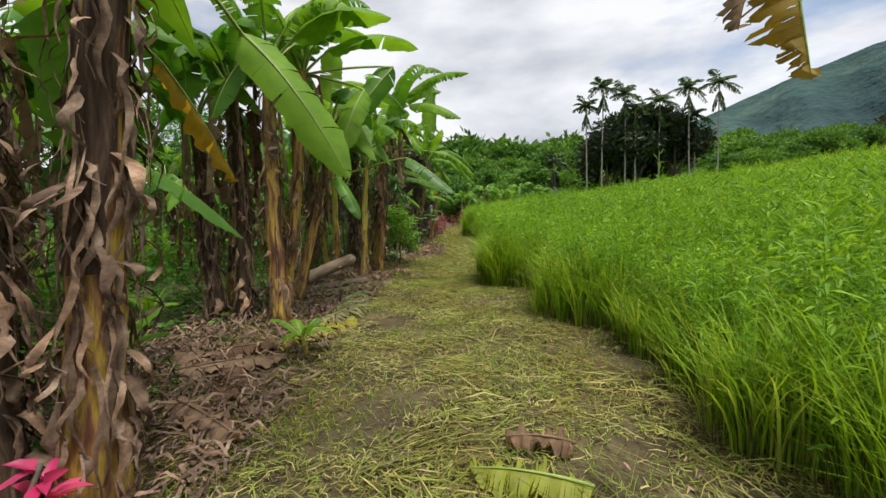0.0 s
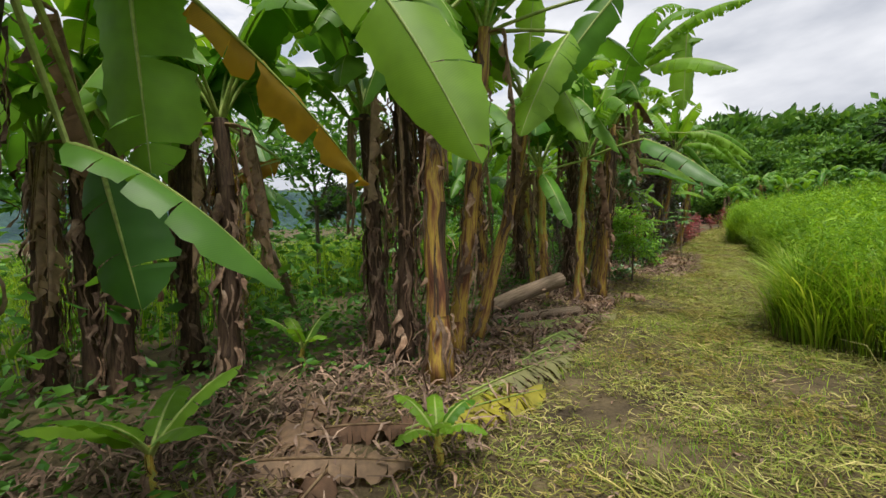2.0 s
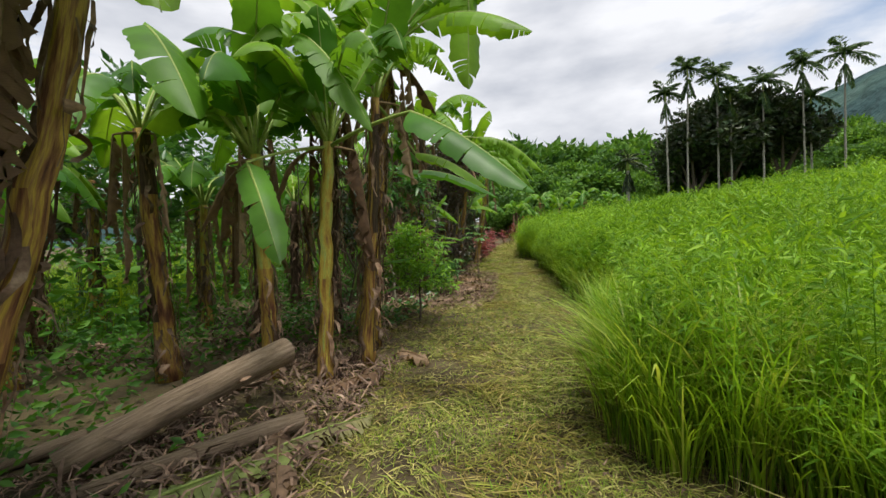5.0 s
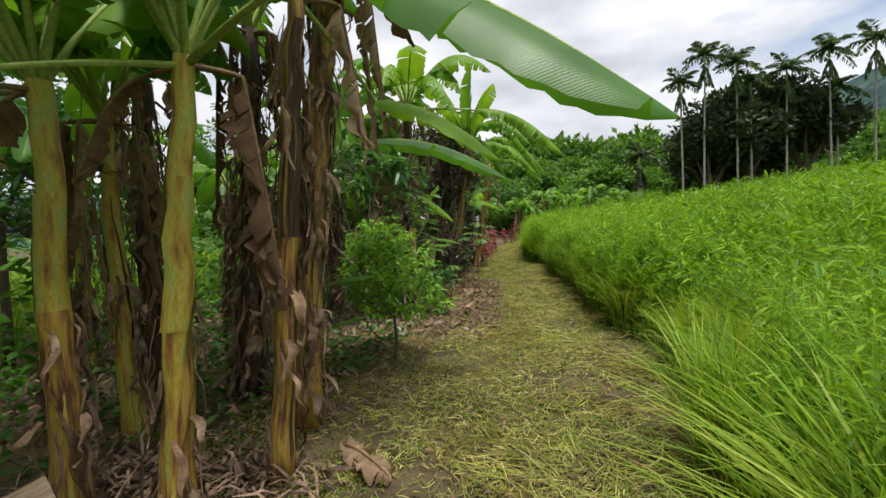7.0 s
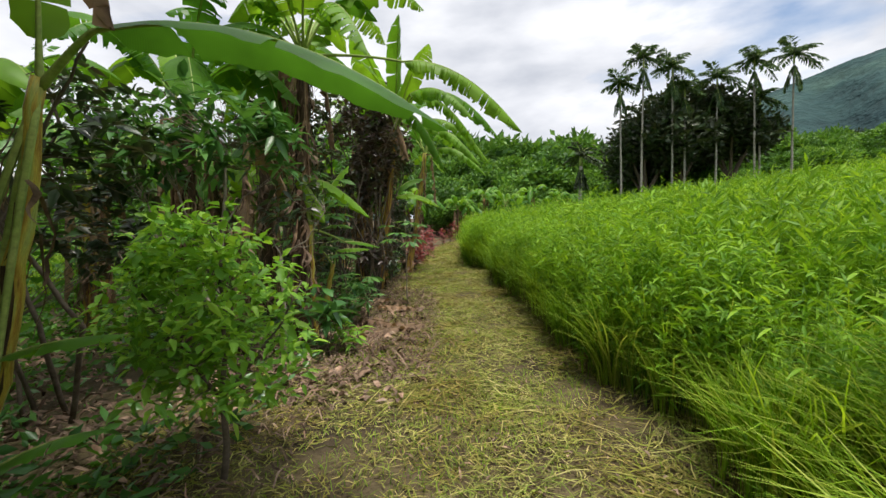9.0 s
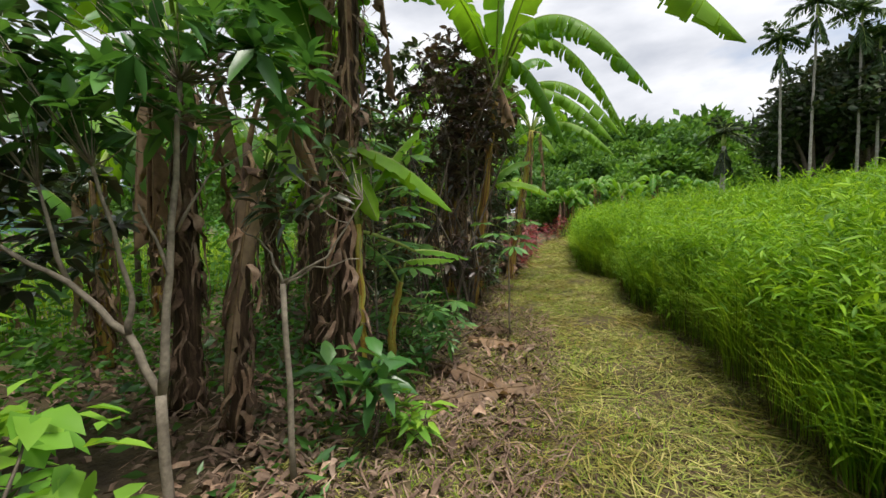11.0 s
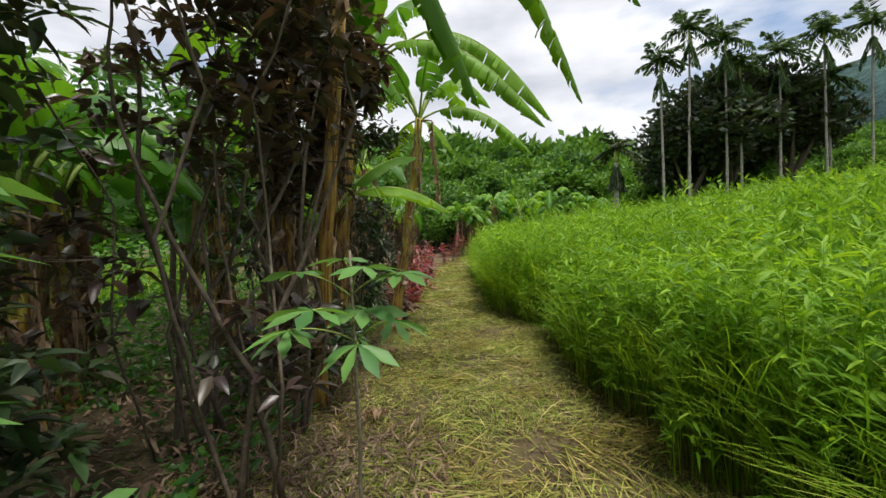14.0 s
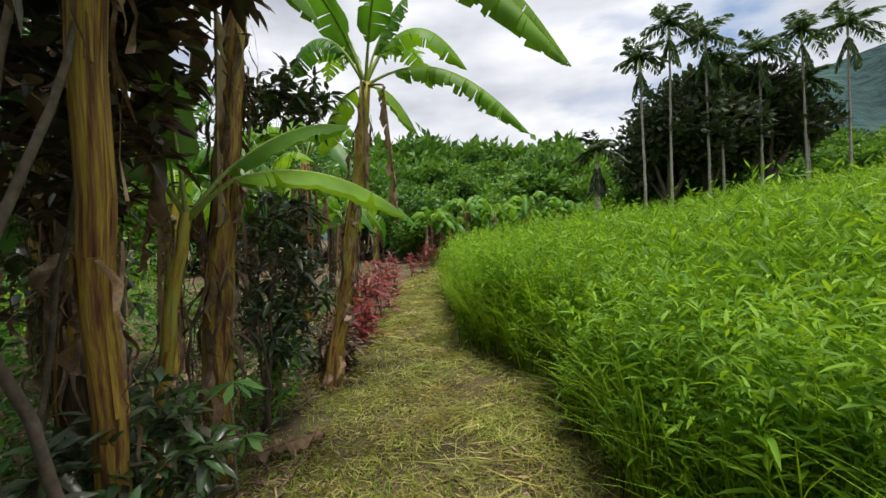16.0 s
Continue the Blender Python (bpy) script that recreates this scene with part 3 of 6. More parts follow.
def banana(foot, top, r, leaves, seed, label, look_kind="brown", strips=26, lo=0.05, hi=0.95, group="banana plants along the path", flare=0.06, name="banana_plant", full=True):
    """One banana plant: layered false stem, withered sheaths, leaves with stalks."""
    x, y = foot
    origin = Vector((x, y, gz(x, y) - 0.02))
    plant = thing(name, origin, label, "banana plant", group)
    top = Vector(top)
    lean = random.Random(seed)
    axis = bend(origin, top, 0, 16, 0.012, seed)
    mid = Vector((lean.uniform(-1, 1), lean.uniform(-1, 1), 0)) * 0.06
    axis = [p + mid * math.sin(math.pi * i / 16) for i, p in enumerate(axis)]
    radii = [r * (1.22 - 0.3 * min(1, i / 3) - 0.28 * i / 16) for i in range(17)]
    mat = {"brown": M_STEM, "fresh": M_STEM_FRESH, "dark": M_STEM_DARK}[look_kind]
    part("pseudostem", tube_mesh("pseudostem", [tube(axis, radii, 14, 0.06, seed)], origin), mat, plant)
    # overlapping sheath layers, each ending in a lip
    rng = random.Random(seed + 9)
    for k in range(4):
        a = rng.uniform(0.0, 0.45) + 0.12 * k if not (look_kind == "fresh" and r > 0.08 and k < 2) else 0.1 * k
        b = min(1.0, a + (rng.uniform(0.25, 0.45) if not (look_kind == "fresh" and r > 0.08 and k < 2) else 0.4))
        i0, i1 = int(a * 16), max(int(a * 16) + 2, int(b * 16))
        seg = axis[i0:i1 + 1]
        rr = [radii[min(16, i0 + j)] * (1.05 + 0.03 * k * 0.3 + (0.10 if j == len(seg) - 1 else 0)) for j in range(len(seg))]
        th0 = rng.uniform(0, 6.28)
        vs, us, fs = [], [], []
        span = rng.uniform(2.2, 3.8)
        low_brown = look_kind == "fresh" and r > 0.08 and k < 2
        if low_brown:
            span = 6.2
        cols = 9
        for j, p in enumerate(seg):
            for c in range(cols):
                th = th0 + span * (c / (cols - 1) - 0.5) * (1 - 0.55 * (j / (len(seg) - 1)) ** 2)
                q = p + Vector((math.cos(th), math.sin(th), 0)) * rr[j] * (1.0 if 0 < c < cols - 1 else 1.06)
                vs.append((q - origin)[:]); us.append((th / 6.28, a * 3 + j * 0.15))
        for j in range(len(seg) - 1):
            for c in range(cols - 1):
                q = j * cols + c
                fs.append((q, q + 1, q + cols + 1, q + cols))
        part("leaf_sheath", mesh_np("leaf_sheath", vs, fs, us), M_STEM if low_brown else (M_STEM_DARK if rng.random() < 0.4 else mat), plant)
    strips = int(strips * 2.0)
    if strips > 16:
        tagged(part("sheath_flap", ribbons(origin, axis, radii, strips // 2, lo, hi, seed + 3, (0.1, 0.34), (0.015, 0.045), flare * 1.9), M_SHEATH, plant, "curled flaps of withered leaf sheath"), kind="stuff")
    if strips:
        tagged(part("dry_sheath", ribbons(origin, axis, radii, strips, lo, hi, seed, flare=flare), M_SHEATH, plant, "strips of withered brown leaf sheath"), kind="stuff")
    if full and r >= 0.08 and top.z > 2.4 and not group.endswith("rows"):
        leaves = leaves + crown_leaves(top, 6, seed + 500, (1.0, 1.8), (0.08, 0.6), (0.1, 1.0), dry=2)
    for k, spec in enumerate(leaves):
        add_leaf(plant, top - Vector((0, 0, 0.05)), spec, seed * 31 + k)
    return plant


def L(tip, arch=0.3, width=0.5, droop=0.4, tear=0.08, kind="green", face=(0, 0, 1), base=None):
    return (base, tip, arch, width, droop, tear, kind, face)


def crown_leaves(top, count, seed, reach=(1.2, 1.9), tear=(0.06, 0.4), rise=(-0.3, 0.85), width=(0.42, 0.62), dry=3, sector=None):
    """Leaves round a crown by chance: upright young ones, arching old ones, withered ones hanging."""
    rng = random.Random(seed)
    top = Vector(top)
    out = []
    for k in range(count):
        az = rng.uniform(*sector) if sector else 2 * math.pi * (k + rng.uniform(-0.3, 0.3)) / count
        ln, up = rng.uniform(*reach), rng.uniform(*rise)
        tip = top + Vector((math.cos(az) * ln * 0.85, math.sin(az) * ln * 0.85, up * ln * 0.75 - 0.1))
        base = top + Vector((math.cos(az) * 0.22, math.sin(az) * 0.22, 0.35))
        out.append(L(tip, 0.35 * ln + 0.25, rng.uniform(*width), rng.uniform(0.25, 0.6), rng.uniform(*tear), rng.choice(["green", "green", "deep"]), base=base))
    for k in range(dry):
        az = rng.uniform(*sector) if sector else rng.uniform(0, 6.28)
        ln = rng.uniform(0.8, 1.9)
        tip = top + Vector((math.cos(az) * 0.42, math.sin(az) * 0.42, -ln))
        base = top + Vector((math.cos(az) * 0.28, math.sin(az) * 0.28, -0.1))
        out.append(L(tip, 0.1, rng.uniform(0.12, 0.24), 1.25, 0.6, "dry", (math.cos(az), math.sin(az), 0.25), base))
    return out


CAM_FACE = (0.45, -0.8, 0.35)
brown_words = "banana plant with peeling brown stem and green leaves"
# clump beside the start of the path
banana((-1.9, 1.12), (-1.72, 1.43, 3.34), 0.15, [
    L((-1.58, 2.4, 1.35), 0.2, 0.30, 0.5, 0.02, "deep", base=(-2.3, 1.98, 2.0)),
    L((-0.77, 2.68, 1.82), 0.25, 0.45, 0.35, 0.12, "green", (0.15, -0.75, 0.6), (-1.66, 2.85, 3.1)),
    L((-2.7, 2.5, 1.92), 0.05, 0.62, 0.3, 0.16, "green", CAM_FACE, (-2.95, 2.6, 3.29)),
    L((-2.5, 2.29, 1.23), 0.0, 0.46, 0.35, 0.14, "deep", CAM_FACE, (-2.8, 2.3, 2.02)),
    L((-0.27, 2.17, 4.45), 0.6, 0.6, 0.4, 0.1), L((0.47, 0.85, 3.64), 0.7, 0.5, 0.5, 0.12),
], 11, "thick banana plant with shaggy brown peeling stem beside the path", "brown", 90, 0.1, 0.98, flare=0.12, full=False)
banana((-2.26, 0.98), (-2.46, 1.28, 3.24), 0.16, crown_leaves((-2.46, 1.28, 3.24), 4, 5, dry=0, sector=(0.95, 2.87)) + [
    L((-2.19, 3.79, 1.91), 0.14, 0.36, 0.6, 0.3, "yellow", (0.5, -0.5, 0.6), (-2.12, 2.45, 2.72)),
    L((1.36, 0.6, 1.98), 0.05, 0.3, 1.0, 0.8, "yellow", CAM_FACE, (1.3, 0.72, 2.75)), L((1.12, 0.68, 2.2), 0.08, 0.2, 1.1, 0.9, "dry", CAM_FACE, (1.28, 0.72, 2.75))], 12, "thick banana plant with shaggy brown peeling stem beside the path", "dark", 80, 0.1, 0.98, flare=0.12, full=False)
banana((-2.66, 1.38), (-3.01, 1.99, 2.93), 0.12, crown_leaves((-3.01, 1.99, 2.93), 4, 15, dry=1, sector=(0.54, 3.07)), 13, brown_words, "dark", 40, full=False)
# clump with many stems
banana((-2.09, 4.61), (-2.15, 4.92, 3.54), 0.125, [
    L((-2.75, 4.5, 2.75), 0.25, 0.36, 0.5, 0.12, "green", (0.1, -0.4, 0.9), (-2.38, 4.8, 3.6)),
    L((-1.6, 4.35, 2.8), 0.25, 0.32, 0.5, 0.12, "green", (0.1, -0.4, 0.9), (-2.05, 4.8, 3.6)),
    L((-0.46, 4.5, 3.94), 0.5, 0.55), L((-0.84, 6.32, 4.25), 0.6, 0.6)], 21, "tall banana plant with tan and ochre stem in a clump", "brown", 34)
banana((-2.27, 5.27), (-1.86, 5.52, 3.64), 0.1, [
    L((-1.28, 5.37, 2.71), 0.1, 0.42, 0.45, 0.15, "green", CAM_FACE, (-0.53, 5.81, 3.79)),
    L((-1.25, 4.71, 2.3), 0.15, 0.4, 0.45, 0.15, "green", (0.2, -0.7, 0.6), (-0.95, 5.41, 3.34)),
    L((-0.13, 6.62, 4.35), 0.5, 0.55), L((-2.15, 6.94, 4.55), 0.5, 0.55)], 22, "tall banana plant with tan and ochre stem in a clump", "brown", 26)
banana((-2.28, 5.83), (-1.65, 6.33, 2.98), 0.085, [
    L((-0.85, 5.72, 2.33), 0.25, 0.42, 0.5, 0.06, "green", base=(-1.35, 6.12, 3.24)),
    L((-0.74, 7.23, 3.54), 0.4, 0.5), L((-2.27, 5.63, 3.74), 0.4, 0.45), L((-1.55, 6.43, 4.35), 0.1, 0.4, 0.2, 0.02, "green", CAM_FACE)], 23, "slender leaning banana plant in a clump", "brown", 18)
banana((-2.68, 4.87), (-2.73, 5.13, 3.24), 0.1, crown_leaves((-2.73, 5.13, 3.24), 4, 31), 24, brown_words, "dark", 40)
banana((-3.13, 5.03), (-3.38, 5.33, 2.93), 0.11, crown_leaves((-3.38, 5.33, 2.93), 5, 32), 25, brown_words, "dark", 50)
banana((-3.23, 5.74), (-3.17, 6.14, 3.34), 0.085, crown_leaves((-3.17, 6.14, 3.34), 4, 33), 26, brown_words, "brown", 26)
banana((-4, 3.72), (-4.1, 3.92, 2.73), 0.11, crown_leaves((-4.1, 3.92, 2.73), 5, 34) + [
    L((-4.15, 3.77, 1.97), 0.1, 0.24, 0.9, 0.15, "yellow", (0.4, -0.8, 0.3), (-3.74, 4.33, 2.33))], 27, brown_words, "dark", 40)
banana((-4.91, 3.93), (-5.01, 4.13, 2.63), 0.12, crown_leaves((-5.01, 4.13, 2.63), 5, 35), 28, brown_words, "dark", 30)
banana((-5.22, 3.13), (-5.42, 3.23, 2.63), 0.1, crown_leaves((-5.42, 3.23, 2.63), 5, 36), 29, brown_words, "dark", 30)
# clump of yellow-green and tan stems behind the felled stem
banana((-1.54, 8.75), (-1.42, 8.95, 2.6), 0.085, [
    L((0.57, 7.77, 1.86), 0.16, 0.5, 0.6, 0.12, "deep", base=(-0.45, 8.42, 2.72)),
    L((-1.42, 7.6, 1.4), 0.12, 0.30, 0.25, 0.02, "deep", (0.3, -0.75, 0.55), (-2.0, 8.3, 2.33)),
    L((-0.79, 8.29, 2.53), 0.3, 0.42, 0.4, 0.06, "green", base=(-1.6, 8.8, 3.7)),
    L((-0.92, 9.58, 4.22), 0.2, 0.5), L((-2.22, 8.53, 4.1), 0.2, 0.5), L((-1.38, 8.75, 3.94), 0.1, 0.42, 0.3, 0.04, "green", CAM_FACE),
    L((-2.04, 8.88, 1.95), 0.25, 0.26, 1.2, 0.3, "dry", (0.3, -0.9, 0.1), (-1.68, 8.94, 2.5))], 51, "young banana plant with yellow-green stem and brown sheaths", "fresh", 14, 0.02, 0.5)
banana((-2.21, 8.83), (-2.21, 8.89, 2.5), 0.088, [
    L((-2.05, 7.7, 2.58), 0.25, 0.5, 0.35, 0.03, "green", base=(-2.8, 8.2, 3.6)),
    L((-3.15, 8.66, 3.87), 0.2, 0.5), L((-1.75, 8.29, 3.99), 0.2, 0.5), L((-2.32, 9.71, 4.1), 0.2, 0.45), L((-2.7, 8.6, 1.7), 0.2, 0.3, 1.2, 0.3, "dry", CAM_FACE)], 52, "young banana plant with yellow-green stem and brown sheaths", "fresh", 14, 0.02, 0.5)
banana((-1.25, 9.35), (-1.0, 9.5, 3.2), 0.08, [
    L((0.3, 9.75, 2.07), 0.22, 0.34, 0.5, 0.12, "green", base=(-0.61, 9.96, 2.6)),
    L((-0.32, 8.64, 4.65), 0.4, 0.5), L((-1.93, 9.57, 4.45), 0.5, 0.5)], 42, "slender banana plant with red-brown stem in a clump", "brown", 20)
banana((-1.38, 10.05), (-0.95, 10.25, 4.04), 0.14, [
    L((0.85, 9.29, 3.74), 0.35, 0.5, 0.75, 0.22, "green", base=(-0.41, 9.86, 4.2)),
    L((0.45, 10.15, 4.6), 0.45, 0.45, 0.6, 0.3, "green"), L((0.12, 9.85, 3.34), 0.1, 0.5, 0.3, 0.25, "green", CAM_FACE, (0.2, 10.05, 4.9)),
    L((1.11, 9.64, 4.9), 0.5, 0.4, 0.9, 0.6, "green"), L((-1.51, 10.78, 5.26), 0.5, 0.5), L((-2.03, 9.47, 4.65), 0.5, 0.5),
    L((-0.35, 10.56, 3.24), 0.2, 0.25, 1.2, 0.4, "dry", CAM_FACE), L((-0.8, 10.0, 2.8), 0.1, 0.25, 1.2, 0.4, "dry", CAM_FACE), L((-1.5, 10.0, 2.6), 0.2, 0.3, 1.2, 0.4, "dry", CAM_FACE)], 43, "thick tall banana plant with peeling tan stem and torn leaves", "brown", 60, flare=0.09)
banana((-2.63, 9.78), (-2.83, 9.98, 2.63), 0.08, crown_leaves((-2.83, 9.98, 2.63), 5, 44), 44, brown_words, "fresh", 14)
banana((-2.15, 10.58), (-1.96, 10.76, 3.6), 0.12, crown_leaves((-1.96, 10.76, 3.6), 4, 54, dry=5), 54, "withered dark banana plant wrapped in dry leaves", "dark", 90, flare=0.12)
banana((-3.25, 10.77), (-3.19, 10.89, 3.4), 0.12, crown_leaves((-3.19, 10.89, 3.4), 4, 55, dry=4), 55, "withered dark banana plant wrapped in dry leaves", "dark", 80, flare=0.12)
banana((-1.85, 10.95), (-1.35, 11.05, 2.3), 0.05, [
    L((0.5, 10.91, 2.02), 0.38, 0.36, 0.45, 0.05, "deep", base=(-1.08, 11.02, 2.5)),
    L((-1.3, 11.07, 3.22), 0.0, 0.22, 0.2, 0.02, "green", CAM_FACE),
    L((-0.85, 10.75, 1.17), 0.08, 0.16, 0.3, 0.02, "green", base=(-1.63, 10.97, 1.0)),
    L((-2.22, 10.76, 0.73), 0.08, 0.18, 0.3, 0.02, "deep", base=(-1.81, 10.87, 0.73)),
    L((-1.0, 10.81, 0.75), 0.08, 0.16, 0.3, 0.02, "deep", base=(-1.55, 10.84, 0.56))], 56, "slender young banana plant with a long arching leaf", "fresh", 5)
# tall plant whose torn leaves hang over the path beyond the hedge
banana((-0.42, 19.0), (0.1, 18.2, 3.6), 0.075, [
    L((2.2, 17.43, 3.22), 0.75, 0.42, 0.9, 0.5, "green", base=(0.5, 16.95, 4.0)), L((2.05, 18.05, 2.76), 0.95, 0.42, 0.9, 0.5, "green", base=(0.4, 17.1, 4.0)),
    L((1.5, 16.2, 3.3), 0.6, 0.4, 0.9, 0.5, "green", base=(0.4, 16.7, 3.9)), L((1.1, 17.6, 2.6), 0.5, 0.4, 0.9, 0.4, "green", base=(0.3, 17.0, 3.7)),
    L((0.25, 16.7, 5.3), 0.1, 0.5, 0.3, 0.1, "green", CAM_FACE), L((-0.6, 16.6, 4.9), 0.3, 0.5, 0.4, 0.2), L((0.8, 17.2, 5.0), 0.3, 0.5, 0.4, 0.2), L((-0.5, 15.8, 4.2), 0.4, 0.45, 0.5, 0.3),
    L((0.35, 16.5, 2.7), 0.15, 0.3, 1.2, 0.4, "dry", CAM_FACE)], 75, "tall banana plant with wind-torn leaves arching over the path", "brown", 14)
# dry plant and young leaves among the dark bushes
banana((-1.15, 14.6), (-1.0, 14.7, 3.85), 0.115, crown_leaves((-1.0, 14.7, 3.85), 7, 611, (1.3, 1.9), (0.45, 0.8), (-0.25, 0.9), dry=2) + [
    L((-1.25, 14.6, 2.88), 0.1, 0.42, 0.2, 0.02, "green", CAM_FACE, (-1.5, 14.6, 3.75)),
    L((1.85, 14.5, 2.75), 0.55, 0.42, 1.0, 0.75, "green", base=(0.3, 14.6, 3.7)),
    L((-1.9, 14.2, 3.9), 0.3, 0.5), L((-0.9, 15.6, 4.3), 0.3, 0.5), L((-1.35, 14.4, 1.7), 0.1, 0.3, 1.2, 0.4, "dry", CAM_FACE)], 61, "tall banana plant wrapped in dry brown sheaths", "dark", 80, flare=0.12)
banana((-1.75, 13.95), (-1.6, 14.1, 2.2), 0.05, [
    L((-1.72, 13.85, 0.45), 0.05, 0.4, 1.0, 0.2, "dry", CAM_FACE, (-1.5, 14.0, 2.05)), L((-1.15, 14.3, 1.9), 0.2, 0.36, 1.1, 0.3, "dry", CAM_FACE, (-1.45, 14.1, 2.6))], 62, "dead banana stem with a hanging withered leaf", "dark", 24)
banana((-1.0, 14.7), (-0.98, 14.6, 1.6), 0.04, [
    L((-0.22, 14.77, 1.68), 0.22, 0.32, 0.55, 0.08, "green", base=(-0.98, 14.56, 2.22)),
    L((-0.78, 14.5, 1.62), 0.05, 0.22, 0.5, 0.02, "green", CAM_FACE, (-1.08, 14.5, 2.26)),
    L((-0.13, 15.19, 1.24), 0.06, 0.2, 0.3, 0.02, "green", base=(-0.6, 14.95, 1.35)),
    L((-0.5, 14.9, 2.4), 0.1, 0.24, 0.3, 0.05, "green")], 63, "young banana plant with arching green leaves", "fresh", 3)
banana((-2.5, 14.4), (-2.4, 14.5, 3.0), 0.12, crown_leaves((-2.4, 14.5, 3.0), 5, 64), 64, brown_words, "dark", 50)
banana((-2.0, 15.9), (-1.9, 16.0, 3.6), 0.12, crown_leaves((-1.9, 16.0, 3.6), 5, 65), 65, brown_words, "dark", 50)
banana((-0.95, 15.35), (-0.85, 15.4, 1.0), 0.05, [
    L((-0.30, 15.5, 1.2), 0.05, 0.24, 0.3, 0.02, "green", base=(-0.8, 15.44, 1.2)),
    L((-1.5, 15.6, 1.5), 0.1, 0.26, 0.3, 0.05, "deep")], 66, "young banana plant with broad bright leaves", "fresh", 4)
# stems by the red plants
banana((-0.9, 19.55), (-0.75, 19.65, 3.6), 0.15, crown_leaves((-0.75, 19.65, 3.6), 5, 71, tear=(0.1, 0.4)), 71, "thick banana plant with ochre stem tied with string", "brown", 90, 0.3, 0.98, flare=0.12)
banana((-0.58, 19.7), (-0.3, 19.72, 2.05), 0.055, [
    L((1.15, 19.95, 1.97), 0.35, 0.42, 0.5, 0.06, "green", base=(0.0, 19.7, 2.25)),
    L((0.74, 20.3, 2.75), 0.25, 0.38, 0.5, 0.06, "green"), L((-0.4, 19.7, 3.1), 0.05, 0.3, 0.3, 0.05, "green", CAM_FACE), L((-1.0, 20.0, 2.6), 0.2, 0.35)], 72, "young banana plant with green stem and broad leaves", "fresh", 6)
banana((-0.42, 20.2), (-0.05, 20.25, 3.8), 0.12, [
    L((2.2, 19.4, 2.9), 0.75, 0.44, 0.9, 0.5, "green", base=(0.5, 20.0, 4.1)),
    L((2.45, 19.85, 3.08), 0.7, 0.44, 0.85, 0.45, "green", base=(0.9, 20.0, 4.25)),
    L((-0.1, 21.2, 5.2), 0.4, 0.5), L((-1.1, 19.8, 4.9), 0.4, 0.5), L((0.6, 19.3, 5.0), 0.4, 0.5)], 73, "tall banana plant with torn drooping leaves", "brown", 50, flare=0.1)
banana((0.25, 22.2), (0.87, 21.9, 3.7), 0.1, [
    L((2.62, 21.2, 2.9), 0.62, 0.42, 0.95, 0.55, "green", base=(1.2, 21.85, 3.8)),
    L((1.46, 21.8, 3.04), 0.25, 0.4, 0.5, 0.12, "green"), L((1.41, 21.85, 4.7), 0.2, 0.34, 0.9, 0.6, "green"),
    L((0.54, 22.0, 4.5), 0.2, 0.34, 0.9, 0.6, "green"), 
    L((0.2, 22.8, 3.0), 0.3, 0.4, 0.6, 0.2, "green")], 74, "tall banana plant with wind-torn leaves arching over the path", "fresh", 30)
# plants of the rows behind, of three kinds, repeated
protos = []
for k, (h, r, kind) in enumerate([(2.6, 0.12, "dark"), (3.1, 0.13, "brown"), (2.2, 0.09, "fresh")]):
    spot = (-6.0 - 1.7 * k, 3.0 + 2.5 * k)
    z0 = gz(*spot)
    tp = (spot[0] + 0.1, spot[1] + 0.1, z0 + h)
    protos.append(banana(spot, tp, r, crown_leaves(tp, 8, 80 + k, (1.2, 1.8), (0.08, 0.45), (-0.35, 0.8), dry=4), 80 + k, "banana plant in the rows behind the path", kind, 40, group="banana plants of the back rows"))
rng = random.Random(77)
spots = [(-5.4, 1.0), (-6.4, 5.6), (-5.2, 8.8), (-6.8, 10.6), (-3.4, 8.9), (-4.6, 11.4), (-3.6, 12.8), (-6.0, 13.4), (-4.3, 15.3), (-3.1, 16.9), (-5.5, 17.4), (-3.0, 19.3), (-4.6, 20.6), (-2.2, 21.4), (-3.6, 23.2), (-1.2, 24.0), (-0.6, 26.2), (-2.4, 26.4), (0.2, 28.6), (-1.6, 29.4), (0.9, 31.5), (-0.8, 33.0), (-4.2, 0.4), (-5.8, -1.5), (-2.6, -1.2), (-3.9, -3.0), (-2.7, 18.5), (-3.5, 20.2), (-2.9, 22.8), (-1.9, 23.0), (-4.9, 3.2), (-7.4, 12.2), (-6.6, 15.6)]
for i, (x, y) in enumerate(spots):
    sc = rng.uniform(0.85, 1.12)
    copy_thing(protos[i % 3], pose(x, y, gz(x, y) - 0.02, 0, 0, rng.uniform(0, 360)) @ Matrix.Scale(sc, 4))
# low bananas that close the far end of the path
for i in range(16):
    x, y = 2.0 + 9.5 * rng.random(), 39.5 + 5.5 * rng.random()
    if x > x_right(y) - 2.5 or y > 41:
        copy_thing(protos[i % 3], pose(x, y, gz(x, y) - 0.9, 0, 0, rng.uniform(0, 360)) @ Matrix.Scale(rng.uniform(0.75, 1.0), 4))


# ---- fallen stems and leaves ----
def fallen_stem(a, b, r, label, seed):
    ob = part("log", tube_mesh("log", [tube(bend(a, b, 0.03, 10, 0.006, seed), [r * (0.9 + 0.2 * i / 10) for i in range(11)], 12, 0.08, seed)], a), M_LOG)
    ob.location = a
    tagged(ob, label, "fallen stem")
    strips = ribbons(a, bend(a, b, 0.03, 10), [r] * 11, 10, 0.1, 0.95, seed, (0.1, 0.3), (0.02, 0.05), 0.03)
    tagged(part("dry_sheath", strips, M_SHEATH, ob), kind="stuff")


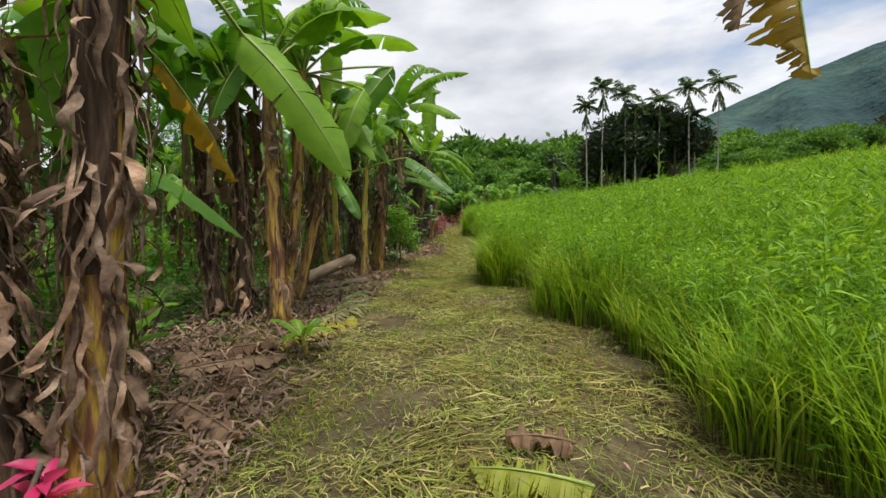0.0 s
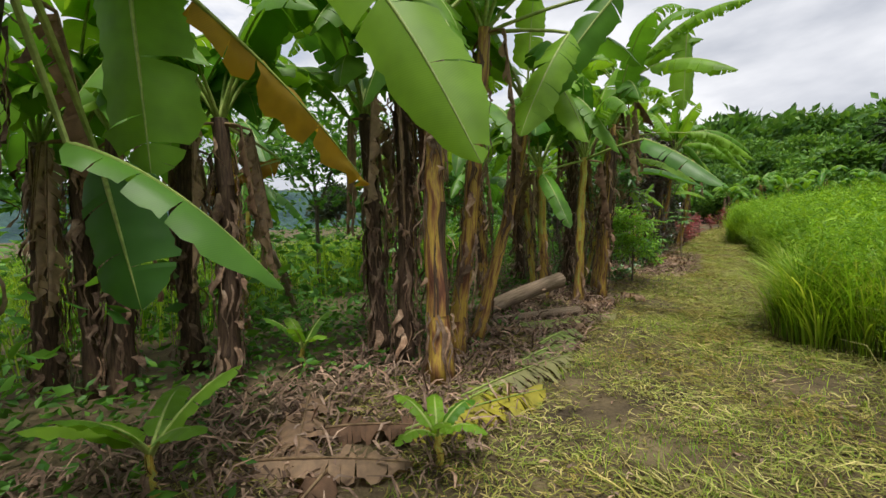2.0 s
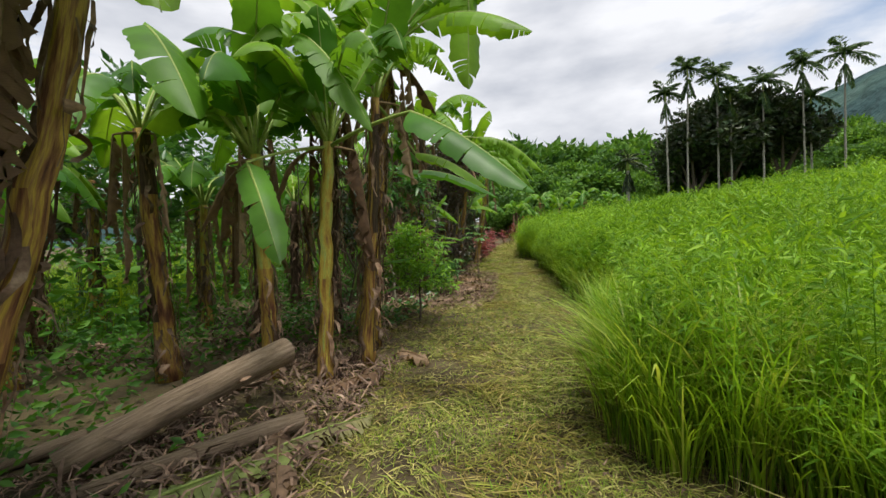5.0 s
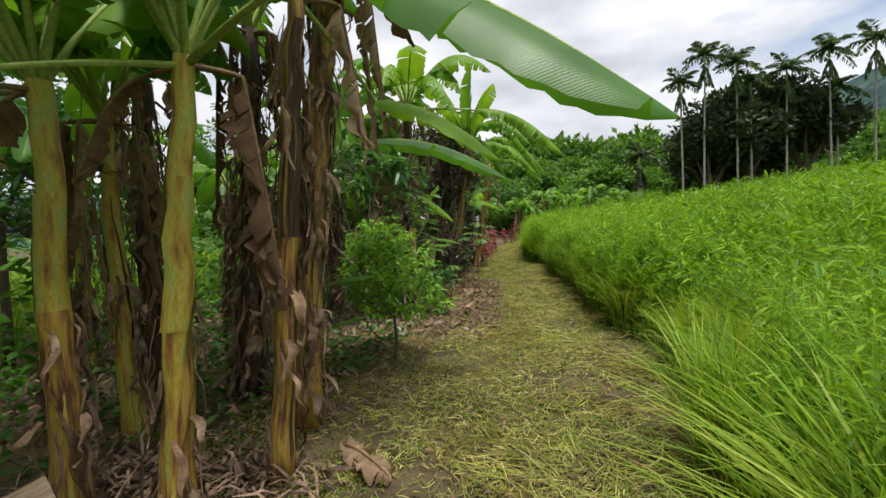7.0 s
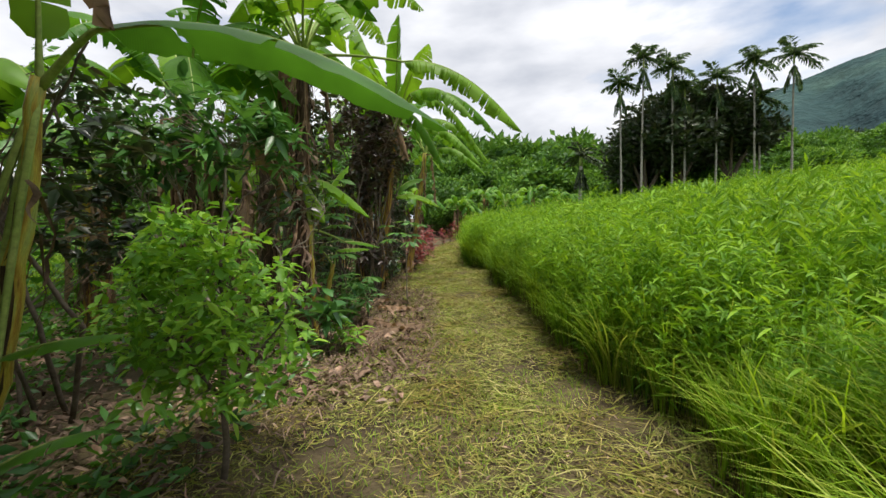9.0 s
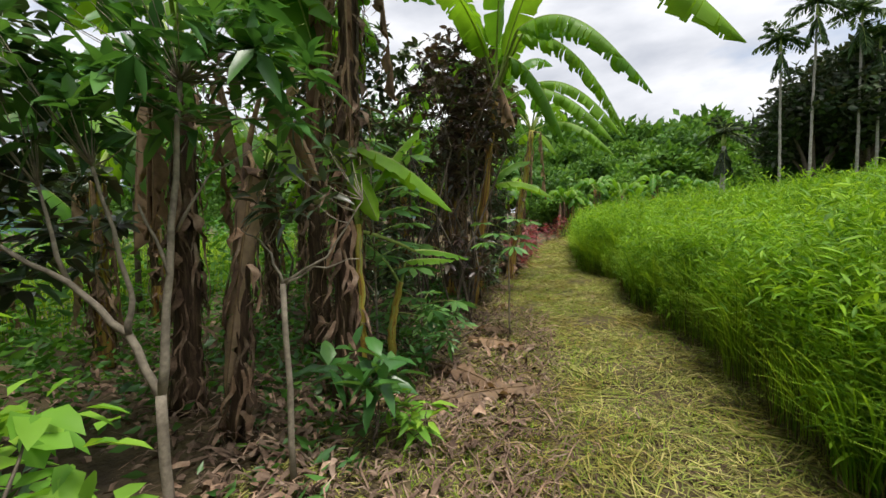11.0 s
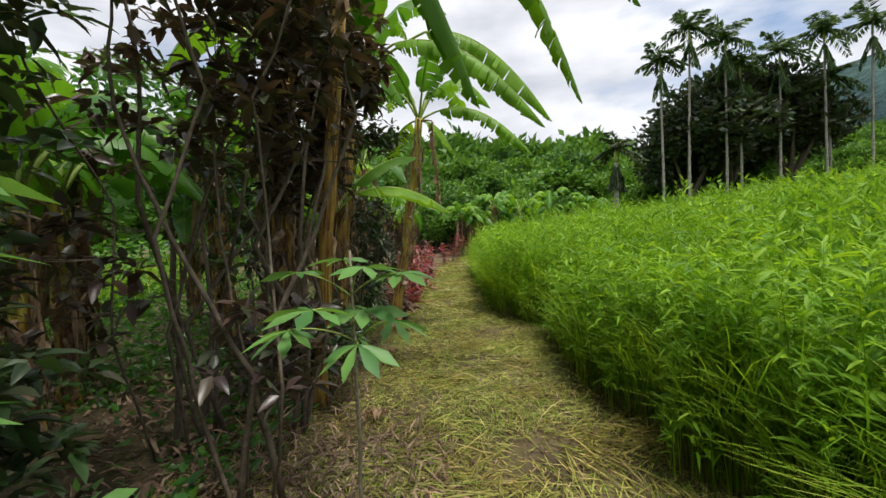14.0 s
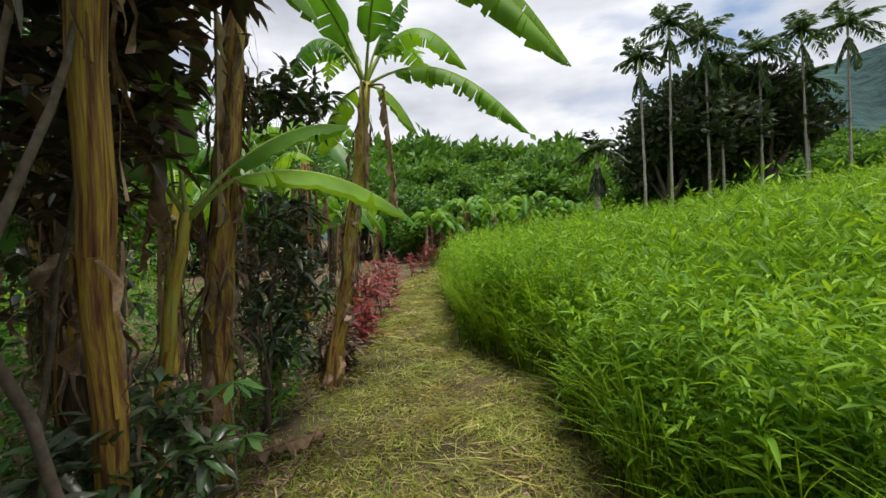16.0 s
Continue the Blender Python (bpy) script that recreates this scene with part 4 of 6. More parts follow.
fallen_stem((-2.72, 6.95, 0.17), (-1.76, 8.35, 0.52), 0.115, "grey-brown felled banana stem propped against the clump", 3)
fallen_stem((-2.36, 6.74, 0.13), (-1.34, 7.64, 0.15), 0.06, "thin brown felled banana stem on the ground", 4)
fallen_stem((-3.26, 7.05, 0.13), (-2.14, 8.66, 0.17), 0.06, "thin brown felled banana stem on the ground", 5)
fallen_stem((-5.97, 6.43, 0.05), (-5.40, 5.48, 1.27), 0.05, "pale leaning dead banana stem", 6)


def fallen_leaf(base, tip, width, kind, label, seed):
    a = Vector((*base, gz(*base) + 0.08)); b = Vector((*tip, gz(*tip) + 0.07))
    mat, rib = {"green": (M_PALEGREEN, M_MIDRIB), "yellow": (M_YELLOWGREEN, M_MIDRIB), "dry": (M_DRYLEAF, M_MIDRIB_DRY)}[kind]
    tear = 0.35 if kind == "dry" else 0.7
    me, line = leaf_blade(a, a, b, 0.06, width * (0.9 if kind == "dry" else 1.3), 0.12, tear, seed, (0, 0, 1), 0.03 if kind == "dry" else 0.018)
    ob = part("fallen_leaf", me, mat)
    ob.location = a
    tagged(ob, label, "leaf")
    part("midrib", tube_mesh("midrib", [tube([p + Vector((0, 0, 0.008)) for p in line], [0.012 * (1 - 0.8 * i / (len(line) - 1)) for i in range(len(line))], 6)], a), rib, ob, "pale midrib")


for base, tip, w, kind, words, sd in [
    ((-1.83, 3.6), (-1.11, 4.76), 0.42, "yellow", "cut yellow banana leaf lying beside the path", 1),
    ((-1.72, 4.31), (-1.1, 5.82), 0.46, "green", "cut green banana leaf split into strips on the ground", 2),
    ((-1.56, 5.22), (-1.2, 6.43), 0.42, "green", "cut green banana leaf split into strips on the ground", 3),
    ((-1.95, 6.53), (-1.19, 7.34), 0.4, "green", "cut green banana leaf split into strips on the ground", 4),
    ((-1.44, 7.24), (-0.83, 7.84), 0.28, "green", "small cut green banana leaf on the ground", 5),
    ((0.68, 1), (0.07, 1.26), 0.3, "yellow", "torn yellow-green banana leaf lying on the path", 6),
    ((0.73, 1.4), (0.33, 1.56), 0.22, "dry", "curled dry brown leaf lying on the path", 7),
    ((-2.49, 2.8), (-1.58, 3.3), 0.4, "dry", "dry brown banana leaf lying beside the path", 8),
    ((-2.89, 3.71), (-2.19, 2.9), 0.45, "dry", "dry brown banana leaf lying beside the path", 9),
    ((-2.09, 2.19), (-1.39, 1.68), 0.4, "dry", "dry brown banana leaf lying beside the path", 10),
    ((-1.54, 7.64), (-1.14, 6.73), 0.35, "dry", "dry brown banana leaf lying beside the path", 11),
    ((-1.43, 8.35), (-0.97, 8.95), 0.3, "dry", "dry brown banana leaf lying beside the path", 12),
    ((-0.4, 14.7), (0.5, 15.1), 0.3, "dry", "dry brown banana leaf lying beside the path", 13),
    ((-0.5, 15.6), (0.2, 14.9), 0.3, "dry", "dry brown banana leaf lying beside the path", 14),
    ((-0.3, 16.6), (0.4, 16.3), 0.3, "dry", "dry brown banana leaf lying beside the path", 15),
    ((-0.6, 17.1), (0.25, 17.0), 0.25, "dry", "dry brown banana leaf lying beside the path", 16),
    ((-0.2, 20.4), (0.35, 20.7), 0.25, "dry", "dry brown banana leaf lying beside the path", 17),
    ((0.05, 18.5), (0.3, 18.6), 0.1, "dry", "small dry leaf lying on the path", 18),
    ((-2.0, 3.0), (-1.75, 2.2), 0.34, "dry", "dry brown banana leaf lying beside the path", 19),
    ((-2.4, 3.3), (-1.7, 3.75), 0.34, "dry", "dry brown banana leaf lying beside the path", 20),
    ((-1.7, 4.0), (-1.45, 4.9), 0.4, "yellow", "cut yellow banana leaf lying beside the path", 21),
    ((-1.5, 6.0), (-1.25, 6.9), 0.4, "green", "wilted green banana leaf split into strips on the ground", 22),
    ((-2.3, 6.2), (-1.6, 6.6), 0.35, "dry", "dry brown banana leaf lying beside the path", 23),
    ((-0.9, 9.6), (-0.5, 9.2), 0.3, "dry", "dry brown banana leaf lying beside the path", 24)]:
    fallen_leaf(base, tip, w, kind, words, sd)


# ---- shrubs and small trees ----
def blob_points(rng, n, centre, radii, hollow=0.35):
    d = unit(rng.normal(size=(n, 3)))
    r = hollow + (1 - hollow) * rng.random((n, 1)) ** 0.6
    return np.array(centre) + d * r * np.array(radii)


def leafy(rng, centres, per, spread, length, width, fine=True, name="crown", origin=(0, 0, 0), droop=0.25, up=0.2):
    """Leaves in bunches round the given twig ends."""
    n = len(centres) * per
    c = np.repeat(centres, per, 0)
    d = rng.normal(size=(n, 3)); d[:, 2] = d[:, 2] * 0.6 + up
    d = unit(d)
    base = c + d * spread * rng.random((n, 1)) * 0.5
    ln = length * rng.uniform(0.65, 1.25, n)
    if fine:
        v, f = leaf_arrays(base, d, ln, ln * width, 0.2, droop, rng)
        return leaf_mesh(name, v, f, origin)
    return flat_leaf_mesh(name, base, d, ln, ln * width, origin, rng)


def woody(name, foot, stems, blobs, per, length, width, leaf_mat, bark, label, category, seed, spread=0.12, fine=True, group="", twigs=True, droop=0.25, up=0.2):
    """A bush or tree: stems as (points, r0, r1), twigs to the leaf bunches; blobs as (centre, radii, bunches)."""
    rng = np.random.default_rng(seed)
    x, y = foot
    o = np.array((x, y, gz(x, y) - 0.02))
    plant = thing(name, o, label, category, group)
    for pts, r0, r1 in stems:
        pts = [Vector(p) for p in pts]
        line = []
        for a, b in zip(pts[:-1], pts[1:]):
            line += [a.lerp(b, k / 4) + Vector(rng.normal(size=3)) * 0.006 for k in range(4)]
        line.append(pts[-1])
        m = len(line) - 1
        part("stem", tube_mesh("stem", [tube(line, [r0 + (r1 - r0) * i / m for i in range(m + 1)], 8, 0.03, seed)], o), bark, plant)
    cs = np.concatenate([blob_points(rng, k, c, r) for c, r, k in blobs])
    if twigs and stems:
        tips = np.concatenate([np.array([[*Vector(a).lerp(Vector(b), k / 5)] for a, b in zip(s[0][:-1], s[0][1:]) for k in range(1, 6)]) for s in stems])
        tubes = []
        for c in cs[::max(1, len(cs) // 60)]:
            t = tips[np.argmin(((tips - c) ** 2).sum(1) + np.where(tips[:, 2] > c[2], 0.6, 0))]
            tubes.append(tube(bend(t, c, -0.04, 3), [0.005, 0.0035, 0.0025, 0.0012], 4))
        tagged(part("branchwork", tube_mesh("branchwork", tubes, o), bark, plant), kind="stuff")
    part("crown", leafy(rng, cs, per, spread, length, width, fine, "crown", o, droop, up), leaf_mat, plant)
    return plant


G = lambda x, y, h: (x, y, gz(x, y) + h)
# fine-leaved shrub at the edge of the path
sx0, sy0 = -0.88, 11.55
woody("shrub", (sx0, sy0), [([G(sx0, sy0, -0.02), G(sx0 + 0.03, sy0, 0.5), G(sx0 + 0.05, sy0, 0.9), G(sx0 + 0.05, sy0 + 0.05, 1.6)], 0.022, 0.008),
      ([G(sx0 + 0.03, sy0, 0.5), G(sx0 - 0.3, sy0 - 0.05, 1.0), G(sx0 - 0.45, sy0 - 0.1, 1.4)], 0.012, 0.005), ([G(sx0 + 0.03, sy0, 0.55), G(sx0 + 0.35, sy0 + 0.05, 0.95), G(sx0 + 0.5, sy0 + 0.1, 1.25)], 0.012, 0.005)],
      [((sx0, sy0, 1.12), (0.62, 0.55, 0.36), 150), ((sx0 - 0.05, sy0, 1.5), (0.36, 0.36, 0.3), 70), ((sx0 + 0.1, sy0 - 0.05, 0.78), (0.55, 0.5, 0.28), 70)], 9, 0.085, 0.46, M_SHRUB, M_BARK_DARK,
      "green fine-leaved shrub with a slim trunk beside the path", "shrub", 101, 0.16)
# pale forked sapling with dark leaves above
woody("sapling", (-1.6, 13.2), [([G(-1.6, 13.2, -0.02), (-1.61, 13.21, 0.74)], 0.03, 0.027), ([(-1.61, 13.21, 0.72), (-1.55, 13.26, 1.38), (-1.48, 13.36, 2.4)], 0.026, 0.012),
      ([(-1.61, 13.21, 0.72), (-1.76, 13.19, 1.07), (-2.02, 13.13, 1.36), (-2.3, 12.97, 1.6)], 0.026, 0.01), ([(-1.76, 13.19, 1.07), (-1.72, 13.2, 1.3), (-1.89, 13.2, 1.95)], 0.018, 0.009),
      ([(-2.02, 13.13, 1.36), (-2.13, 13.12, 1.85)], 0.014, 0.007), ([(-1.55, 13.26, 1.38), (-1.68, 13.24, 1.75)], 0.012, 0.006), ([(-1.53, 13.3, 1.6), (-1.35, 13.36, 1.9)], 0.01, 0.005)],
      [((-1.7, 13.35, 2.6), (0.8, 0.5, 0.45), 50), ((-2.2, 13.2, 2.3), (0.55, 0.4, 0.4), 26), ((-1.15, 13.6, 2.5), (0.4, 0.4, 0.35), 18)], 7, 0.19, 0.36, M_MIDLEAF, M_BARK, "sapling with pale forked branches and glossy dark leaves", "tree", 103, 0.12)
woody("sapling", (-1.05, 13.5), [([G(-1.05, 13.5, -0.02), (-1.06, 13.53, 1.28)], 0.02, 0.016), ([(-1.06, 13.53, 1.28), (-0.82, 13.6, 1.42), (-0.6, 13.65, 1.75)], 0.01, 0.004),
      ([(-1.06, 13.53, 1.28), (-0.9, 13.6, 1.36), (-0.65, 13.7, 1.4)], 0.008, 0.003), ([(-1.06, 13.53, 1.28), (-1.2, 13.6, 1.5), (-1.35, 13.6, 1.6)], 0.009, 0.004)],
      [((-1.0, 13.7, 1.9), (0.4, 0.3, 0.3), 16)], 5, 0.14, 0.36, M_DARKLEAF, M_BARK, "thin pale sapling with bare side twigs", "tree", 104, 0.12)
# dark-leaved bushes and trees of the hedge
hedge = "dark-leaved hedge tree with many thin stems"
def many_stems(x, y, n, h, sd, wide=0.35, r=0.02):
    rg = random.Random(sd)
    out = []
    for _ in range(max(3, round(n * 0.6))):
        a, b = rg.uniform(-1, 1) * wide, rg.uniform(-1, 1) * wide
        k = h * 0.09
        w = lambda: rg.uniform(-k, k)
        z0 = gz(x, y)
        out.append(([G(x + a * 0.4, y + b * 0.4, -0.02), (x + a * 0.6 + w(), y + b * 0.6 + w(), z0 + h * 0.28), (x + a * 0.7 + w(), y + b * 0.8 + w(), z0 + h * 0.55), (x + a * 1.3 + w(), y + b * 1.2, z0 + h * 0.8), (x + a * 1.5 + w(), y + b * 1.5, z0 + h * rg.uniform(0.9, 1.15))], r * rg.uniform(0.5, 1.5), r * 0.4))
    return out
woody("hedge_tree", (-0.45, 17.3), many_stems(-0.45, 17.3, 9, 3.17, 1), [((-0.3, 17.6, 2.9), (0.6, 0.6, 0.7), 66), ((-0.7, 17.4, 3.6), (0.6, 0.5, 0.6), 24), ((-0.35, 17.5, 1.0), (0.4, 0.5, 0.4), 26)], 8, 0.15, 0.46, M_BRONZE, M_BARK_DARK, hedge, "tree", 105, 0.1)
woody("hedge_tree", (-1.25, 18.2), many_stems(-1.25, 18.2, 11, 3.56, 2, 0.5, 0.019), [((-1.2, 18.2, 3.0), (0.95, 0.7, 0.8), 62), ((-1.8, 17.7, 1.6), (0.6, 0.6, 0.6), 30), ((-0.75, 18.6, 3.7), (0.6, 0.5, 0.8), 20)], 8, 0.15, 0.46, M_BRONZE, M_BARK_DARK, hedge, "tree", 106, 0.1)
woody("hedge_tree", (-0.55, 18.4), many_stems(-0.55, 18.4, 9, 3.04, 3, 0.3), [((-0.45, 18.9, 2.8), (0.55, 0.45, 0.85), 170), ((-0.1, 18.9, 3.5), (0.55, 0.5, 0.7), 170), ((-0.5, 18.7, 4.3), (0.7, 0.5, 0.6), 90)], 8, 0.15, 0.46, M_BRONZE, M_BARK_DARK, hedge, "tree", 107, 0.1)
woody("hedge_tree", (-1.75, 16.6), many_stems(-1.75, 16.6, 7, 3.04, 4, 0.4), [((-1.7, 16.8, 2.5), (0.8, 0.6, 0.8), 52), ((-1.9, 17.1, 3.6), (1.1, 0.5, 0.8), 150), ((-1.4, 16.5, 1.1), (0.5, 0.6, 0.5), 60)], 8, 0.15, 0.46, M_DARKLEAF, M_BARK_DARK, hedge, "tree", 108, 0.1)
woody("hedge_tree", (-0.35, 21.1), many_stems(-0.35, 21.1, 8, 1.6, 5, 0.4), [((-0.1, 21.2, 1.5), (0.5, 0.5, 0.9), 170), ((0.1, 20.9, 3.1), (0.5, 0.4, 0.3), 70)], 8, 0.16, 0.3, M_DARKLEAF, M_BARK_DARK, "dark glossy-leaved bush beside the path", "bush", 109, 0.1)
woody("hedge_tree", (-1.6, 20.6), many_stems(-1.6, 20.6, 8, 3.04, 6, 0.5), [((-1.5, 20.5, 2.9), (0.9, 0.7, 0.9), 55), ((-1.5, 20.3, 1.6), (0.6, 0.6, 0.6), 40)], 8, 0.15, 0.46, M_DARKLEAF, M_BARK_DARK, hedge, "tree", 110, 0.1)
woody("hedge_tree", (-2.6, 12.6), many_stems(-2.6, 12.6, 6, 2.9, 7, 0.5), [((-2.6, 12.7, 2.4), (0.9, 0.7, 0.7), 60), ((-2.9, 13.5, 1.7), (0.6, 0.6, 0.6), 70)], 8, 0.15, 0.46, M_DARKLEAF, M_BARK_DARK, hedge, "tree", 111, 0.1)
woody("bush", (-0.3, 19.0), many_stems(-0.3, 19.0, 5, 0.8, 9, 0.3, 0.012), [((-0.3, 19.0, 0.75), (0.4, 0.5, 0.45), 90)], 8, 0.13, 0.34, M_DARKLEAF, M_BARK_DARK, "low dark-leaved bush beside the path", "bush", 113, 0.1)
woody("bush", (-0.55, 15.6), many_stems(-0.55, 15.6, 6, 0.6, 21, 0.5, 0.008), [((-0.6, 15.7, 0.4), (0.3, 0.8, 0.3), 34)], 6, 0.12, 0.4, M_MIDLEAF, M_BARK_DARK, "low green weeds under the hedge", "bush", 114, 0.1)
woody("bush", (-0.7, 13.95), many_stems(-0.7, 13.95, 4, 0.5, 10, 0.15, 0.01), [((-0.75, 14.0, 0.62), (0.28, 0.28, 0.3), 14)], 5, 0.24, 0.42, M_MIDLEAF, M_BARK_DARK, "dark green broad-leaved weed at the path's edge", "weed", 115, 0.1)
woody("bush", (-0.5, 14.1), many_stems(-0.5, 14.1, 4, 0.25, 22, 0.12, 0.007), [((-0.5, 14.1, 0.25), (0.2, 0.15, 0.16), 12)], 5, 0.18, 0.3, M_SHRUB, M_BARK_DARK, "small bright green weed at the path's edge", "weed", 116, 0.1)
woody("bush", (-0.15, 21.2), [([G(-0.15, 21.2, -0.02), G(-0.15, 21.2, 0.5)], 0.012, 0.006)], [((-0.15, 21.2, 0.45), (0.18, 0.18, 0.3), 20)], 6, 0.16, 0.26, M_SHRUB, M_BARK, "small bright narrow-leaved weed beside the path", "weed", 117, 0.06)
woody("hedge_tree", (-3.6, 17.6), many_stems(-3.6, 17.6, 7, 3.4, 41, 0.5), [((-3.6, 17.6, 3.4), (1.2, 1.2, 0.8), 55), ((-3.3, 17.6, 2.2), (0.95, 0.95, 0.6), 25)], 8, 0.15, 0.46, M_BRONZE, M_BARK_DARK, hedge, "tree", 181, 0.1, False)
# dry clump before the red plants
woody("bush", (0.25, 22.9), many_stems(0.25, 22.9, 6, 0.6, 23, 0.3, 0.008), [((0.25, 22.9, 0.45), (0.3, 0.5, 0.4), 60)], 7, 0.2, 0.2, M_LITTER, M_BARK_DARK, "withered brown clump of leaves beside the path", "bush", 118, 0.1)
# thin trees behind the rows, with light crowns
for i, (x, y, h, rad, mt) in enumerate([(-7.5, 8.5, 4.6, 1.6, M_UNDER), (-9.5, 4.5, 4.2, 1.6, M_UNDER), (-6.2, 11.9, 4.4, 1.5, M_MIDLEAF), (-9.0, 13.5, 5.0, 2.0, M_UNDER), (-7.0, 18.5, 4.8, 1.8, M_UNDER), (-3.6, 22.4, 4.4, 1.4, M_MIDLEAF), (-5.8, 23.5, 5.0, 2.0, M_UNDER), (-11.0, 9.0, 4.8, 2.0, M_UNDER), (-3.0, 29.0, 5.5, 2.0, M_UNDER), (-8.5, 0.5, 4.4, 1.7, M_UNDER), (-1.8, 32.0, 5.0, 1.8, M_MIDLEAF), (-6.4, -4.0, 4.6, 1.8, M_UNDER)]):
    z0 = gz(x, y)
    woody("tree", (x, y), [([(x, y, z0 - 0.02), (x + 0.1, y, z0 + h * 0.45), (x - 0.1, y + 0.1, z0 + h * 0.8)], 0.06, 0.025), ([(x + 0.1, y, z0 + h * 0.45), (x + rad * 0.5, y + 0.2, z0 + h * 0.75)], 0.03, 0.012), ([(x + 0.1, y, z0 + h * 0.5), (x - rad * 0.5, y - 0.2, z0 + h * 0.8)], 0.03, 0.012)],
          [((x, y, z0 + h * 0.85), (rad, rad, h * 0.26), 130), ((x + rad * 0.4, y, z0 + h * 0.62), (rad * 0.7, rad * 0.7, h * 0.2), 80)], 10, 0.2, 0.42, mt, M_BARK_DARK, "slender tree with a light green crown behind the rows", "tree", 130 + i, 0.3, False, "trees behind the rows")


# ---- cassava, red cordylines, small plants ----
def cassava(foot, whorls, seed, label):
    rng = np.random.default_rng(seed)
    x, y = foot
    o = np.array((x, y, gz(x, y) - 0.02))
    plant = thing("cassava_plant", o, label, "cassava plant")
    top = max(w[0][2] for w in whorls)
    part("stem", tube_mesh("stem", [tube(bend(o, (x, y, top + 0.05), 0, 8, 0.006, seed), [0.014 - 0.001 * i for i in range(9)], 7)], o), M_BARK, plant)
    for c, size, tilt in whorls:
        c = np.array(c)
        a = np.array((x, y, c[2] - 0.12))
        stalk = tube_mesh("stalk", [tube(bend(a, c, 0.06, 6), [0.0045] * 7, 5)], o)
        az = math.atan2(c[1] - y, c[0] - x)
        n = 8
        angs = az + np.linspace(-2.6, 2.6, n)
        d = np.stack([np.cos(angs), np.sin(angs), np.full(n, tilt)], 1)
        ln = size * 1.12 * np.array([0.62, 0.8, 0.95, 1.0, 1.0, 0.95, 0.8, 0.62])
        v, f = leaf_arrays(np.repeat(c[None], n, 0), d, ln, ln * 0.3, 0.12, 0.16, rng, (0.34, 0.3), (0.66, 0.5))
        lf = part("leaf", leaf_mesh("leaf", v, f, o), M_CASSAVA, plant, "eight-fingered green leaf")
        part("stalk", stalk, M_MIDRIB, lf)
    return plant


def whorl_set(x, y, h, n, reach, size, seed, low=0.45):
    rg = random.Random(seed)
    out = []
    for k in range(n):
        a = 2.4 * k + rg.uniform(-0.4, 0.4)
        r = reach * rg.uniform(0.6, 1.1)
        out.append(((x + r * math.cos(a), y + r * math.sin(a), gz(x, y) + h * (low + (1 - low) * k / n) + rg.uniform(0, 0.08)), size * rg.uniform(0.85, 1.15), rg.uniform(-0.25, 0.05)))
    return out


cassava_words = "cassava plant with fingered green leaves beside the path"
cassava((0.24, 16.95), [((-0.1, 17.2, 1.54), 0.2, 0.02), ((0.2, 16.98, 1.62), 0.2, 0.02), ((0.33, 16.82, 1.585), 0.21, -0.02), ((0.5, 16.78, 1.55), 0.2, -0.08), ((0.1, 16.64, 1.41), 0.22, -0.02), ((0.31, 16.8, 1.37), 0.22, -0.02), ((0.45, 16.95, 1.28), 0.2, -0.3), ((0.3, 16.6, 1.25), 0.2, -0.35), ((-0.05, 16.75, 1.3), 0.2, -0.25)], 201, cassava_words)
cassava((-0.75, 15.9), whorl_set(-0.75, 15.9, 0.75, 16, 0.45, 0.19, 2), 202, cassava_words)
cassava((-1.15, 15.5), whorl_set(-1.15, 15.5, 2.3, 24, 0.5, 0.27, 3, 0.45), 203, cassava_words)
cassava((-0.2, 20.0), whorl_set(-0.25, 20.0, 0.9, 6, 0.22, 0.2, 4), 204, cassava_words)


def cordyline(foot, h, n, mat, label, seed, length=0.34, name="cordyline"):
    """Canes with tufts of strap leaves."""
    rng = np.random.default_rng(seed)
    x, y = foot
    o = np.array((x, y, gz(x, y) - 0.02))
    plant = thing(name, o, label, "cordyline", "cordylines by the path")
    vs, fs, k0 = [], [], 0
    for _ in range(n):
        top = o + np.array([rng.normal() * 0.16, rng.normal() * 0.16, h * rng.uniform(0.45, 1.0)])
        part("cane", tube_mesh("cane", [tube(bend(o, top, 0, 4), [0.012] * 5, 6)], o), M_BARK_DARK, plant)
        m = 26
        a = rng.uniform(0, 6.28, m)
        up = rng.uniform(-0.1, 1.3, m)
        d = np.stack([np.cos(a), np.sin(a), up], 1)
        b = np.repeat(top[None], m, 0) - np.stack([0 * a, 0 * a, rng.random(m) * 0.45 * h], 1)
        v, f = leaf_arrays(b, d, length * rng.uniform(0.7, 1.2, m), 0.055, 0.2, 0.35, rng)
        vs.append(v); fs.append(f + k0); k0 += len(v)
    part("foliage", leaf_mesh("foliage", np.concatenate(vs), np.concatenate(fs), o), mat, plant)


red_words = "red-leaved cordyline at the edge of the path"
for i, (x, y, h, n) in enumerate([(0.35, 23.6, 1.1, 4), (0.55, 24.2, 1.3, 5), (0.75, 25.0, 1.4, 5), (0.5, 25.8, 1.4, 4), (0.95, 26.6, 1.4, 4), (1.15, 28.0, 1.5, 4), (1.5, 30.0, 1.5, 3), (2.4, 35.2, 1.3, 3), (3.0, 36.5, 1.4, 3), (3.8, 38.2, 1.4, 3)]):
    cordyline((x, y), h, n, M_RED, red_words, 300 + i)
cordyline((0.15, 22.6), 0.45, 2, M_BRONZE, "dark purple cordyline at the edge of the path", 320, 0.3)
cordyline((-0.05, 17.0), 0.0, 1, M_PINK, "fallen pink leaf bunch on the path", 321, 0.08, "fallen_flower")
